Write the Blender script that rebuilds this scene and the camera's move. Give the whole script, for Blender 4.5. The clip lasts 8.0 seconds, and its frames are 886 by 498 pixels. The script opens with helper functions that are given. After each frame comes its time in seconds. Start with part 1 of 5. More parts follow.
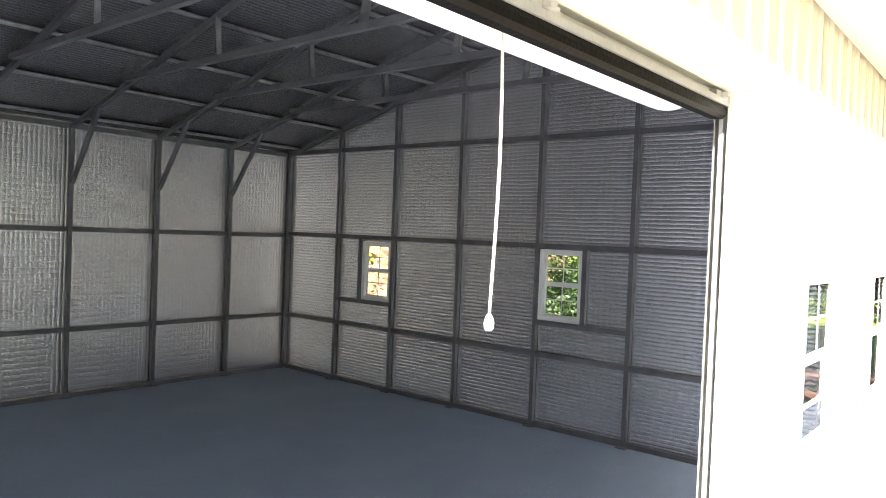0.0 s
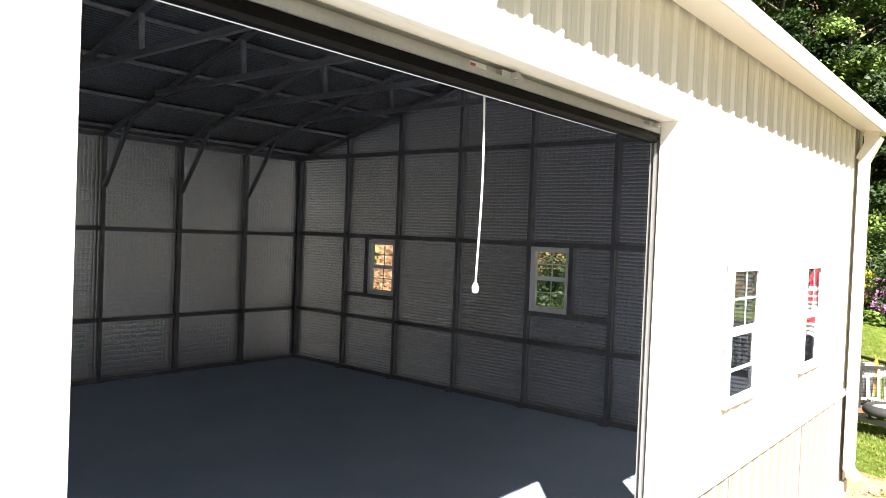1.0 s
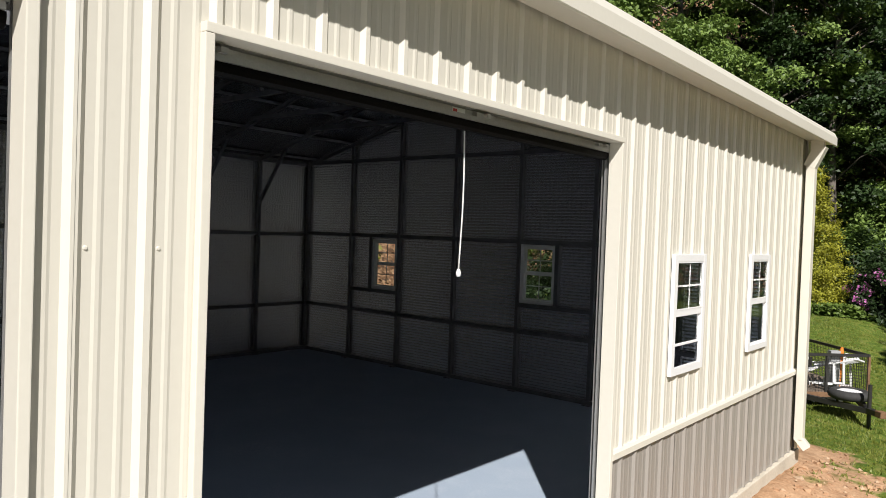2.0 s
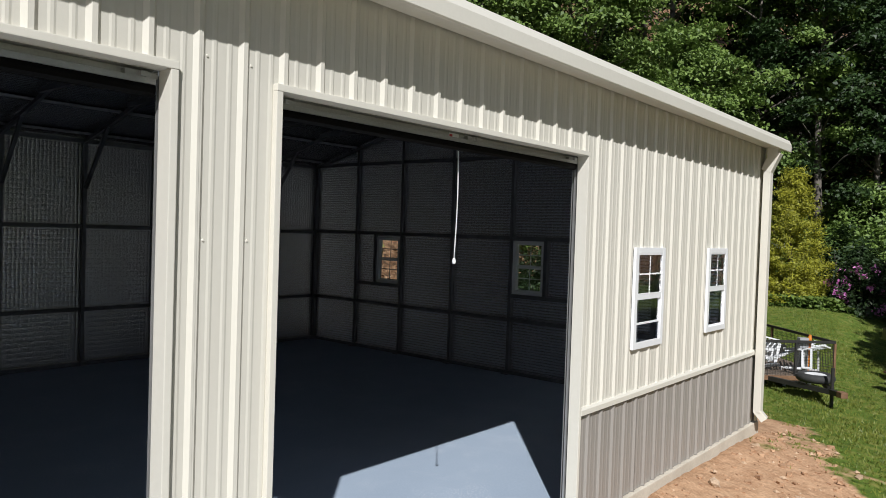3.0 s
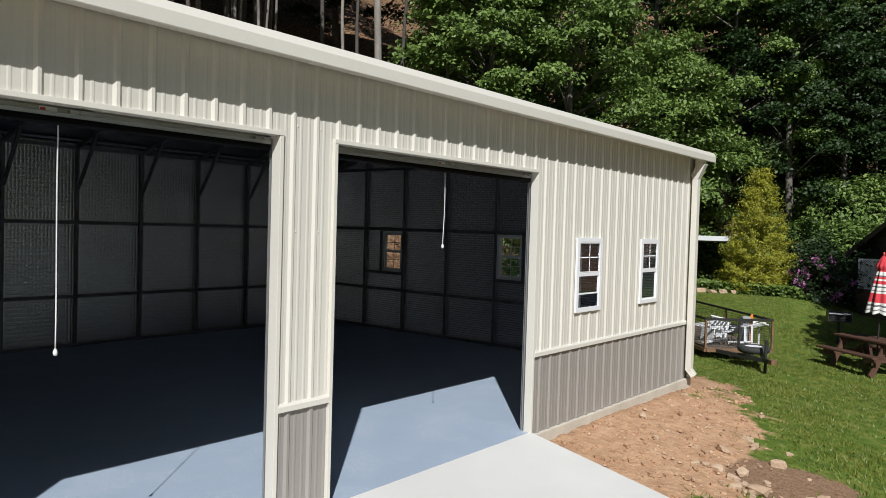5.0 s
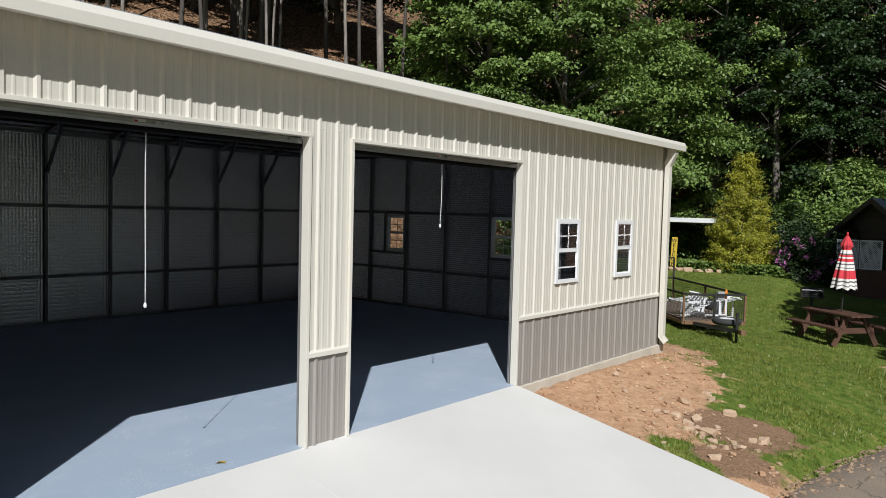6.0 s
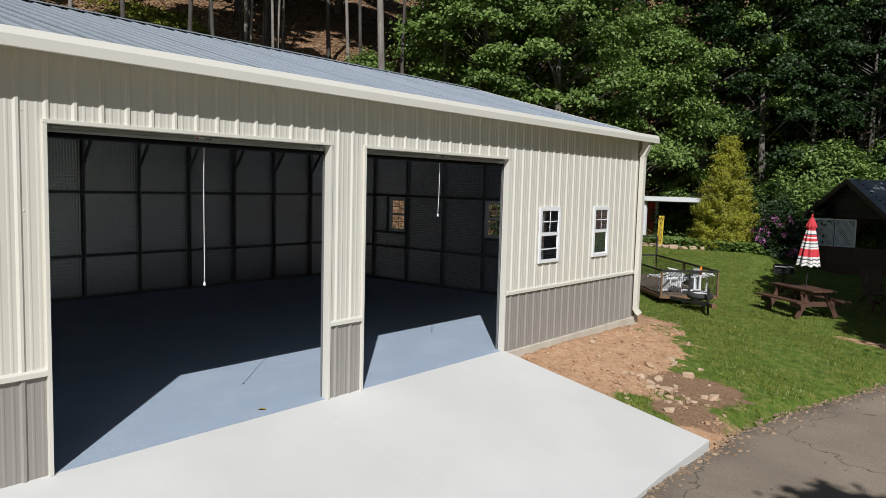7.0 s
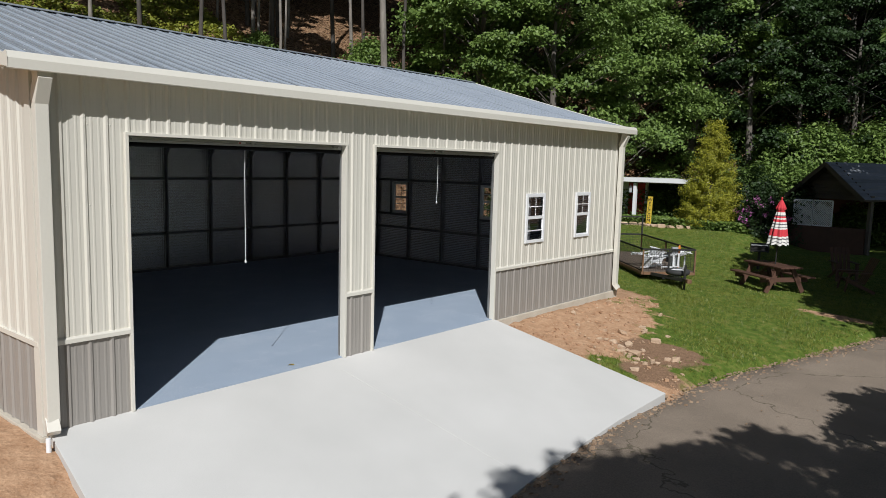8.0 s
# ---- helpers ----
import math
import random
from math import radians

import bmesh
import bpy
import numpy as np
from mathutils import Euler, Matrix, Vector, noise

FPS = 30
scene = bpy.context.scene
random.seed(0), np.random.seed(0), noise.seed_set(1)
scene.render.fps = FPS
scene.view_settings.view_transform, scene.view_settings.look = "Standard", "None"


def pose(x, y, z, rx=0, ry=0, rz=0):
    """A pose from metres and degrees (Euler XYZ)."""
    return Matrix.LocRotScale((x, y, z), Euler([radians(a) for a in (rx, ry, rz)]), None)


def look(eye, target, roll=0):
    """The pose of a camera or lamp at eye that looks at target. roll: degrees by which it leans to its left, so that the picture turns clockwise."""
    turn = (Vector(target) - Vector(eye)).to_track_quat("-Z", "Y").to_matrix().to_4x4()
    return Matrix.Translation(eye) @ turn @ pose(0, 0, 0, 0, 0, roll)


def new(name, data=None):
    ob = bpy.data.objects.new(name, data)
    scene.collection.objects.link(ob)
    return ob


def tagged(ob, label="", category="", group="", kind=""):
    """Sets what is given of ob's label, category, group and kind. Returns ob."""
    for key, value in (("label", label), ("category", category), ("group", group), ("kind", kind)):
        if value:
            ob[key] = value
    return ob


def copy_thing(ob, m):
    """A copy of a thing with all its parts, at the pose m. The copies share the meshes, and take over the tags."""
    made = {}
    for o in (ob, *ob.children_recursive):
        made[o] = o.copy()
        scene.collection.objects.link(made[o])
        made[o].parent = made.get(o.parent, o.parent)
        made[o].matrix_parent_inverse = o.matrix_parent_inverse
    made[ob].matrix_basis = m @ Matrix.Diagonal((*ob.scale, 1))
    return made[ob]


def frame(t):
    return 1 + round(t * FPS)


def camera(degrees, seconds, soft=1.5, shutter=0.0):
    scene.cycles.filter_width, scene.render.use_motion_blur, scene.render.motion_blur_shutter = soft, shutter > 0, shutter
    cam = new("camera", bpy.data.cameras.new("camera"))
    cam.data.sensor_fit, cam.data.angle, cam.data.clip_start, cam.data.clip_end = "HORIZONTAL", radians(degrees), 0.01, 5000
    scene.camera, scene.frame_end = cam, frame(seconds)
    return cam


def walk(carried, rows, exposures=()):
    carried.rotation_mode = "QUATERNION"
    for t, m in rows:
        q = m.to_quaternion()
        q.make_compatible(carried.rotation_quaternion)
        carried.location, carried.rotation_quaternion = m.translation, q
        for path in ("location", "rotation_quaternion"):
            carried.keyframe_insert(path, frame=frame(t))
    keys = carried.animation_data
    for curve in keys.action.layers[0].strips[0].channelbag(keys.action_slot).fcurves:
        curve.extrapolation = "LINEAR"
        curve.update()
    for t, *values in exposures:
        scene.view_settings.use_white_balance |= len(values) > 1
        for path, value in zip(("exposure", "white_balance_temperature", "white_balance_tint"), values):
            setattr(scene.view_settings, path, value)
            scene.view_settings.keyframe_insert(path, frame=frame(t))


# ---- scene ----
cam = camera(63.1, 8.0, soft=0.8)
PATH = [
    (0, (0.919, -0.5, 2.322), (-0.361, 1.037, 2.28), 2.3),
    (0.5, (1.193, -0.835, 2.308), (-0.086, 0.702, 2.267), 2.3),
    (1, (1.493, -1.199, 2.298), (0.214, 0.339, 2.258), 2.3),
    (1.5, (1.822, -1.539, 2.299), (0.541, -0.003, 2.259), 2.2),
    (3, (2.82, -2.706, 2.292), (1.541, -1.17, 2.244), 1.9),
    (3.5, (3.198, -3.118, 2.287), (1.918, -1.582, 2.238), 1.9),
    (4, (3.574, -3.545, 2.286), (2.294, -2.009, 2.237), 1.7),
    (4.5, (3.964, -3.995, 2.284), (2.686, -2.458, 2.234), 1.7),
    (6, (5.291, -5.497, 2.267), (4.014, -3.962, 2.164), 1.5),
    (6.5, (5.762, -6.054, 2.379), (4.488, -4.518, 2.24), 1.5),
    (7, (6.26, -6.637, 2.505), (4.99, -5.102, 2.331), 1.5),
    (7.5, (6.766, -7.226, 2.624), (5.499, -5.693, 2.414), 1.5),
    (8, (7.319, -7.854, 2.731), (6.053, -6.324, 2.494), 1.5),
]
walk(cam, [(t, look(eye, target, roll)) for t, eye, target, roll in PATH],
     exposures=[(0.0, 3.4, 6800, 11.5), (0.5, 3.0, 6800, 11.5), (1.0, 2.13, 6800, 11), (1.5, 1.04, 6900, 11), (2.0, 0.44, 6600, 10.5), (2.8, 0.15, 6200, 10), (3.5, 0.06, 6150, 9.5), (6.0, 0.05, 6150, 9.5), (8.0, -0.12, 6150, 9.5)])

# ---- light ----
LIGHT_WAY = Vector((-0.722, 0.818, -1.0)).normalized()
world = bpy.data.worlds.new("sky")
scene.world = world
world.use_nodes = True
wn = world.node_tree
sky = wn.nodes.new("ShaderNodeTexSky")
sky.sky_type = "NISHITA"
sky.sun_disc = False
sky.sun_elevation = radians(43)
sky.sun_rotation = radians(138)
wn.links.new(sky.outputs[0], wn.nodes["Background"].inputs[0])
wn.nodes["Background"].inputs[1].default_value = 0.042
sun_data = bpy.data.lights.new("sun", "SUN")
sun_data.energy = 4.9
sun_data.angle = radians(0.53)
sun_data.color = (1.0, 0.965, 0.92)
sun = new("sun", sun_data)
sun.matrix_world = look(-LIGHT_WAY * 60, (0, 0, 0))


# ---- materials ----
def surf(name, dark, light, scale=3.0, rough=0.5, metal=0.0, bump=0.0, bump_scale=60.0, stretch=(1, 1, 1),
         spread=0.5, fine=0.35, per_object=0.0, per_island=0.0, coat=0.0):
    """A surface with two scales of variation between a dark and a light colour, and a fine relief."""
    m = bpy.data.materials.new(name)
    m.use_nodes = True
    t = m.node_tree
    n, ln = t.nodes, t.links
    b = n["Principled BSDF"]
    co = n.new("ShaderNodeTexCoord")
    mp = n.new("ShaderNodeMapping")
    mp.inputs["Scale"].default_value = stretch
    ln.new(co.outputs["Object"], mp.inputs[0])
    big = n.new("ShaderNodeTexNoise")
    big.inputs["Scale"].default_value = scale
    big.inputs["Detail"].default_value = 4
    small = n.new("ShaderNodeTexNoise")
    small.inputs["Scale"].default_value = bump_scale
    small.inputs["Detail"].default_value = 3
    ln.new(mp.outputs[0], big.inputs["Vector"])
    ln.new(mp.outputs[0], small.inputs["Vector"])
    add = n.new("ShaderNodeMix")
    add.inputs[0].default_value = fine
    ln.new(big.outputs[0], add.inputs[2])
    ln.new(small.outputs[0], add.inputs[3])
    val = add.outputs[0]
    rng = n.new("ShaderNodeMapRange")
    rng.inputs[1].default_value = 0.5 - spread / 2
    rng.inputs[2].default_value = 0.5 + spread / 2
    ln.new(val, rng.inputs[0])
    fac = rng.outputs[0]
    for amount, node, out in ((per_object, "ShaderNodeObjectInfo", "Random"), (per_island, "ShaderNodeNewGeometry", "Random Per Island")):
        if amount:
            r = n.new(node)
            mm = n.new("ShaderNodeMix")
            mm.inputs[0].default_value = amount
            ln.new(fac, mm.inputs[2])
            ln.new(r.outputs[out], mm.inputs[3])
            fac = mm.outputs[0]
    ramp = n.new("ShaderNodeValToRGB")
    ramp.color_ramp.elements[0].color = (*dark, 1)
    ramp.color_ramp.elements[1].color = (*light, 1)
    ln.new(fac, ramp.inputs[0])
    ln.new(ramp.outputs[0], b.inputs["Base Color"])
    b.inputs["Roughness"].default_value = rough
    b.inputs["Metallic"].default_value = metal
    if coat:
        b.inputs["Coat Weight"].default_value = coat
    if bump:
        bu = n.new("ShaderNodeBump")
        bu.inputs["Strength"].default_value = bump
        bu.inputs["Distance"].default_value = 0.01
        ln.new(small.outputs[0], bu.inputs["Height"])
        ln.new(bu.outputs[0], b.inputs["Normal"])
    return m


def foil(name, axis, step, depth, rough, low, high):
    """Reflective foil insulation: fine quilting lines across one axis, welded grid and wrinkles."""
    m = bpy.data.materials.new(name)
    m.use_nodes = True
    n, ln = m.node_tree.nodes, m.node_tree.links
    b = n["Principled BSDF"]
    co = n.new("ShaderNodeTexCoord")
    warp = n.new("ShaderNodeTexNoise")
    warp.inputs["Scale"].default_value = 2.2
    warp.inputs["Detail"].default_value = 3
    ln.new(co.outputs["Object"], warp.inputs["Vector"])
    mixv = n.new("ShaderNodeVectorMath")
    mixv.operation = "MULTIPLY_ADD"
    mixv.inputs[1].default_value = (0.022, 0.022, 0.022)
    ln.new(warp.outputs["Color"], mixv.inputs[0])
    ln.new(co.outputs["Object"], mixv.inputs[2])
    def crease(direction, gap, sharp):
        """Flat bands with narrow pressed lines between them."""
        w = n.new("ShaderNodeTexWave")
        w.bands_direction = direction
        w.inputs["Scale"].default_value = 0.314 / gap
        w.inputs["Distortion"].default_value = 0.5
        w.inputs["Detail"].default_value = 1
        ln.new(mixv.outputs[0], w.inputs["Vector"])
        p = n.new("ShaderNodeMath")
        p.operation = "POWER"
        p.inputs[1].default_value = sharp
        ln.new(w.outputs["Fac"], p.inputs[0])
        return p.outputs[0]

    def plus(a, factor, b):
        q = n.new("ShaderNodeMath")
        q.operation = "MULTIPLY_ADD"
        q.inputs[1].default_value = factor
        ln.new(a, q.inputs[0])
        ln.new(b, q.inputs[2])
        return q.outputs[0]
    crumple = n.new("ShaderNodeTexNoise")
    crumple.inputs["Scale"].default_value = 95
    crumple.inputs["Detail"].default_value = 3
    ln.new(co.outputs["Object"], crumple.inputs["Vector"])
    h = plus(crease("Z" if axis != "Z" else "X", 0.074, 0.2), 0.35 if axis == "Y" else 0.7, crease(axis, step, 0.35))
    h = plus(crumple.outputs[0], 0.8, h)
    h = plus(warp.outputs[0], 2.0, h)
    bu = n.new("ShaderNodeBump")
    bu.inputs["Strength"].default_value = depth
    bu.inputs["Distance"].default_value = 0.006
    ln.new(h, bu.inputs["Height"])
    ln.new(bu.outputs[0], b.inputs["Normal"])
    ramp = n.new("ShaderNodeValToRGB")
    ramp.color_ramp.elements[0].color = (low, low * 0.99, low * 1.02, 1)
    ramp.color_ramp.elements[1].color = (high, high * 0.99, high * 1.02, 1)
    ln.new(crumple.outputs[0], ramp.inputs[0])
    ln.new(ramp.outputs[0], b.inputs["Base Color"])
    b.inputs["Metallic"].default_value = 0.95
    b.inputs["Roughness"].default_value = rough
    return m


CREAM = surf("cream_painted_steel", (0.60, 0.575, 0.505), (0.66, 0.635, 0.56), 0.8, 0.38, bump=0.03, bump_scale=25, per_object=0.2)
TRIM = surf("cream_trim", (0.64, 0.615, 0.54), (0.70, 0.675, 0.60), 0.9, 0.36, bump=0.03, bump_scale=30)
TAUPE = surf("taupe_painted_steel", (0.27, 0.25, 0.228), (0.32, 0.298, 0.27), 0.9, 0.42, bump=0.04, bump_scale=30, per_object=0.25)
GALV = surf("galvanised_roof", (0.48, 0.54, 0.61), (0.64, 0.695, 0.76), 2.0, 0.27, 0.55, 0.05, 40, per_object=0.3)
STEEL = surf("galvanised_tube", (0.105, 0.108, 0.12), (0.195, 0.2, 0.22), 6.0, 0.5, 0.4, 0.1, 70)
BRIGHT = surf("bright_galvanised", (0.13, 0.135, 0.14), (0.32, 0.33, 0.345), 9.0, 0.42, 0.6, 0.25, 60)
ALU = surf("mill_aluminium", (0.34, 0.34, 0.33), (0.48, 0.48, 0.47), 5.0, 0.4, 0.6, 0.1, 80)
WHITE = surf("white_vinyl", (0.76, 0.77, 0.78), (0.83, 0.84, 0.85), 2.0, 0.35, bump=0.02)
CURTAIN = surf("white_door_curtain", (0.72, 0.73, 0.73), (0.80, 0.80, 0.80), 2.0, 0.4, bump=0.03)
RUBBER = surf("black_rubber", (0.002, 0.002, 0.002), (0.005, 0.0045, 0.0045), 8.0, 0.5, bump=0.2)
RUBBER.node_tree.nodes["Principled BSDF"].inputs["Specular IOR Level"].default_value = 0.06
ROPE = surf("white_cord", (0.70, 0.70, 0.68), (0.82, 0.82, 0.80), 80.0, 0.8, bump=0.6, bump_scale=300)
EPOXY = surf("blue_grey_floor_paint", (0.30, 0.365, 0.455), (0.36, 0.43, 0.525), 1.2, 0.62, bump=0.18, bump_scale=45, fine=0.5)
fn, fl = EPOXY.node_tree.nodes, EPOXY.node_tree.links
fco = fn.new("ShaderNodeTexCoord")
dots = fn.new("ShaderNodeTexVoronoi")
dots.inputs["Scale"].default_value = 70
patch = fn.new("ShaderNodeTexNoise")
patch.inputs["Scale"].default_value = 1.6
patch.inputs["Detail"].default_value = 4
for tx in (dots, patch):
    fl.new(fco.outputs["Object"], tx.inputs["Vector"])
near = fn.new("ShaderNodeMapRange")
near.inputs[1].default_value, near.inputs[2].default_value, near.inputs[3].default_value, near.inputs[4].default_value = 0.16, 0.32, 1.0, 0.0
fl.new(dots.outputs["Distance"], near.inputs[0])
where = fn.new("ShaderNodeMapRange")
where.inputs[1].default_value, where.inputs[2].default_value = 0.48, 0.60
fl.new(patch.outputs[0], where.inputs[0])
both = fn.new("ShaderNodeMath")
both.operation = "MULTIPLY"
fl.new(near.outputs[0], both.inputs[0])
fl.new(where.outputs[0], both.inputs[1])
flake = fn.new("ShaderNodeMix")
flake.data_type = "RGBA"
fb = fn["Principled BSDF"]
fb.inputs["Specular IOR Level"].default_value = 0.22
fl.new(both.outputs[0], flake.inputs[0])
fl.new(fb.inputs["Base Color"].links[0].from_socket, flake.inputs[6])
flake.inputs[7].default_value = (0.72, 0.74, 0.76, 1)
fl.new(flake.outputs[2], fb.inputs["Base Color"])
CONCRETE = surf("new_concrete", (0.535, 0.53, 0.505), (0.645, 0.635, 0.61), 0.55, 0.85, bump=0.10, bump_scale=90, fine=0.25, spread=0.4)
SLAB = surf("slab_edge_concrete", (0.43, 0.385, 0.31), (0.64, 0.585, 0.49), 2.5, 0.9, bump=0.6, bump_scale=40)
# one foil; interior light put into colour: gables brighter, long walls and roof darker
FOIL_Z = foil("foil_level_brightened", "Z", 0.046, 0.58, 0.20, 0.90, 0.98)
FOIL_Y = foil("foil_upright_dimmed", "Y", 0.058, 0.72, 0.22, 0.47, 0.72)
FOIL_ROOF = foil("foil_roof_dimmed", "X", 0.05, 1.0, 0.27, 0.34, 0.62)
GLASS = bpy.data.materials.new("window_glass")
GLASS.use_nodes = True
gn = GLASS.node_tree.nodes["Principled BSDF"]
gn.inputs["Transmission Weight"].default_value = 1.0
gn.inputs["Roughness"].default_value = 0.0
gn.inputs["IOR"].default_value = 1.45


# ---- mesh helpers ----
def bx(bm, x0, x1, y0, y1, z0, z1):
    v = [bm.verts.new((x, y, z)) for x in (x0, x1) for y in (y0, y1) for z in (z0, z1)]
    for f in ((0, 1, 3, 2), (4, 6, 7, 5), (0, 4, 5, 1), (2, 3, 7, 6), (0, 2, 6, 4), (1, 5, 7, 3)):
        bm.faces.new([v[i] for i in f])


def beam(bm, a, b, w, h, up=(0, 0, 1)):
    """A square bar from a to b, w across and h deep."""
    a, b = Vector(a), Vector(b)
    d = (b - a).normalized()
    s = d.cross(Vector(up))
    s = s.normalized() if s.length > 1e-4 else Vector((1, 0, 0))
    u = s.cross(d)
    v = [bm.verts.new(p + s * i * w / 2 + u * j * h / 2) for p in (a, b) for i, j in ((-1, -1), (1, -1), (1, 1), (-1, 1))]
    for f in ((0, 1, 2, 3), (7, 6, 5, 4), (0, 4, 5, 1), (1, 5, 6, 2), (2, 6, 7, 3), (3, 7, 4, 0)):
        bm.faces.new([v[i] for i in f])


def tube(bm, pts, radii, sides=8):
    """A tapered round bar through points."""
    rings = []
    for i, p in enumerate(pts):
        p = Vector(p)
        d = (Vector(pts[min(i + 1, len(pts) - 1)]) - Vector(pts[max(i - 1, 0)])).normalized()
        s = d.cross(Vector((0.3, 0.1, 1)))
        s = s.normalized() if s.length > 1e-3 else Vector((1, 0, 0))
        u = s.cross(d)
        rings.append([bm.verts.new(p + (s * math.cos(2 * math.pi * k / sides) + u * math.sin(2 * math.pi * k / sides)) * radii[i]) for k in range(sides)])
    for a, b in zip(rings, rings[1:]):
        for k in range(sides):
            bm.faces.new((a[k], a[(k + 1) % sides], b[(k + 1) % sides], b[k]))
    bm.faces.new(rings[0][::-1])
    bm.faces.new(rings[-1])


def prism(bm, outline, axis, lo, hi):
    """Extrudes a closed outline of (u, v) along an axis: 'y' takes (x, z), 'x' takes (y, z), 'z' takes (x, y)."""
    def at(u, v, w):
        return {"y": (u, w, v), "x": (w, u, v), "z": (u, v, w)}[axis]
    a = [bm.verts.new(at(u, v, lo)) for u, v in outline]
    b = [bm.verts.new(at(u, v, hi)) for u, v in outline]
    k = len(outline)
    for i in range(k):
        bm.faces.new((a[i], a[(i + 1) % k], b[(i + 1) % k], b[i]))
    bm.faces.new(a[::-1])
    bm.faces.new(b)


def part(name, bm, material, parent=None, label="", bevel=0.0, smooth=False):
    """Links a bmesh as one mesh object under a thing or part."""
    if bevel:
        bmesh.ops.bevel(bm, geom=list(bm.edges), offset=bevel, segments=2, affect="EDGES", profile=0.7)
    bmesh.ops.recalc_face_normals(bm, faces=bm.faces)
    me = bpy.data.meshes.new(name)
    bm.to_mesh(me)
    bm.free()
    me.materials.append(material)
    if smooth:
        me.polygons.foreach_set("use_smooth", [True] * len(me.polygons))
    ob = new(name, me)
    if parent:
        ob.parent = parent
    if label:
        ob["label"] = label
    return ob


def block(name, x0, x1, y0, y1, z0, z1, material, parent=None, label="", bevel=0.0):
    bm = bmesh.new()
    bx(bm, x0, x1, y0, y1, z0, z1)
    return part(name, bm, material, parent, label, bevel)


def group_of(name, label, category, kind="", group=""):
    return tagged(new(name), label, category, group, kind)


# ---- the plan ----
Y0, Y1 = -5.07, 7.14            # gable ends
X0 = -8.83                      # back wall; the front wall stands at x = 0
RIDGE_X, RIDGE_Z = -4.415, 4.82
PITCH = 0.273
EAVE = RIDGE_Z - PITCH * 4.415   # roof surface over the walls
DOORS = ((-4.16, -1.142), (-0.572, 2.405))
DOOR_TOP = 2.928
BAR = 2.90                     # level of the raised doors' bottom bars
TW = 0.035                      # width of the door trim
WINDOWS = ((3.34, 3.945), (5.17, 5.72))
SILL, HEAD = 1.31, 2.18
WAIN = 0.883
RIB = 0.2252
RIB_START = -0.999 - RIB * 40


def rib_profile(lo, hi, start=RIB_START):
    """Offsets (along, out) of a ribbed sheet: a tall rib each nine inches and two low ones between."""
    pts = []
    k = math.floor((lo - start) / RIB) - 1
    while start + k * RIB < hi + RIB:
        c = start + k * RIB
        pts += [(c - 0.030, 0), (c - 0.011, 0.017), (c + 0.011, 0.017), (c + 0.030, 0)]
        for q in (0.076, 0.152):
            pts += [(c + q - 0.016, 0), (c + q - 0.006, 0.0028), (c + q + 0.006, 0.0028), (c + q + 0.016, 0)]
        k += 1
    inside = [(a, o) for a, o in pts if lo < a < hi]

    def height(a):
        for (a0, o0), (a1, o1) in zip(pts, pts[1:]):
            if a0 <= a <= a1:
                return o0 + (o1 - o0) * (a - a0) / max(a1 - a0, 1e-6)
        return 0
    return [(lo, height(lo))] + inside + [(hi, height(hi))]


def ribbed_sheet(bm, lo, hi, z0, z1, place, z_top=None):
    """A sheet from lo to hi; place(along, out, z) gives its points; z_top(along) an inclined upper edge."""
    prof = rib_profile(lo, hi)
    prev = None
    for a, o in prof:
        top = z_top(a) if z_top else z1
        col = [bm.verts.new(place(a, o, z)) for z in (z0, top)]
        back = [bm.verts.new(place(a, o - 0.0025, z)) for z in (z0, top)]
        if prev:
            p, pb = prev
            bm.faces.new((p[0], col[0], col[1], p[1]))
            bm.faces.new((pb[1], back[1], back[0], pb[0]))
            bm.faces.new((p[1], col[1], back[1], pb[1]))
            bm.faces.new((p[0], pb[0], back[0], col[0]))
        prev = (col, back)


def sheets(parent, name, material, lo, hi, z0, z1, place, z_top=None):
    """Sheets three feet wide, one object each."""
    step = RIB * 4
    k = math.floor((lo - RIB_START) / step)
    a = lo
    while a < hi - 1e-6:
        b = min(hi, RIB_START + (k + 1) * step)
        if b - a > 0.02:
            bm = bmesh.new()
            lap = 0.0022 * (k % 2)
            ribbed_sheet(bm, a, b, z0, z1, lambda u, o, z: place(u, o + lap, z), z_top)
            part(name, bm, material, parent)
            a = b
        elif b >= hi:
            break
        k += 1


# ---- front wall ----
front = group_of("wall_front", "cream ribbed steel wall over taupe wainscot", "wall", "structure")
on_front = lambda a, o, z: (o, a, z)
below, above = -0.03, EAVE
solid = ((Y0, DOORS[0][0]), (DOORS[0][1], DOORS[1][0]), (DOORS[1][1], Y1))
for lo, hi in solid:
    sheets(front, "wainscot_panel", TAUPE, lo, hi, below, WAIN, on_front)
for lo, hi in solid[:2]:
    sheets(front, "siding_panel", CREAM, lo, hi, WAIN, above, on_front)
for lo, hi in DOORS:
    sheets(front, "siding_panel", CREAM, lo, hi, DOOR_TOP, above, on_front)
edges = [DOORS[1][1], WINDOWS[0][0], WINDOWS[0][1], WINDOWS[1][0], WINDOWS[1][1], Y1]
for i, (lo, hi) in enumerate(zip(edges, edges[1:])):
    if i % 2:
        sheets(front, "siding_panel", CREAM, lo, hi, WAIN, SILL, on_front)
        sheets(front, "siding_panel", CREAM, lo, hi, HEAD, above, on_front)
    else:
        sheets(front, "siding_panel", CREAM, lo, hi, WAIN, above, on_front)
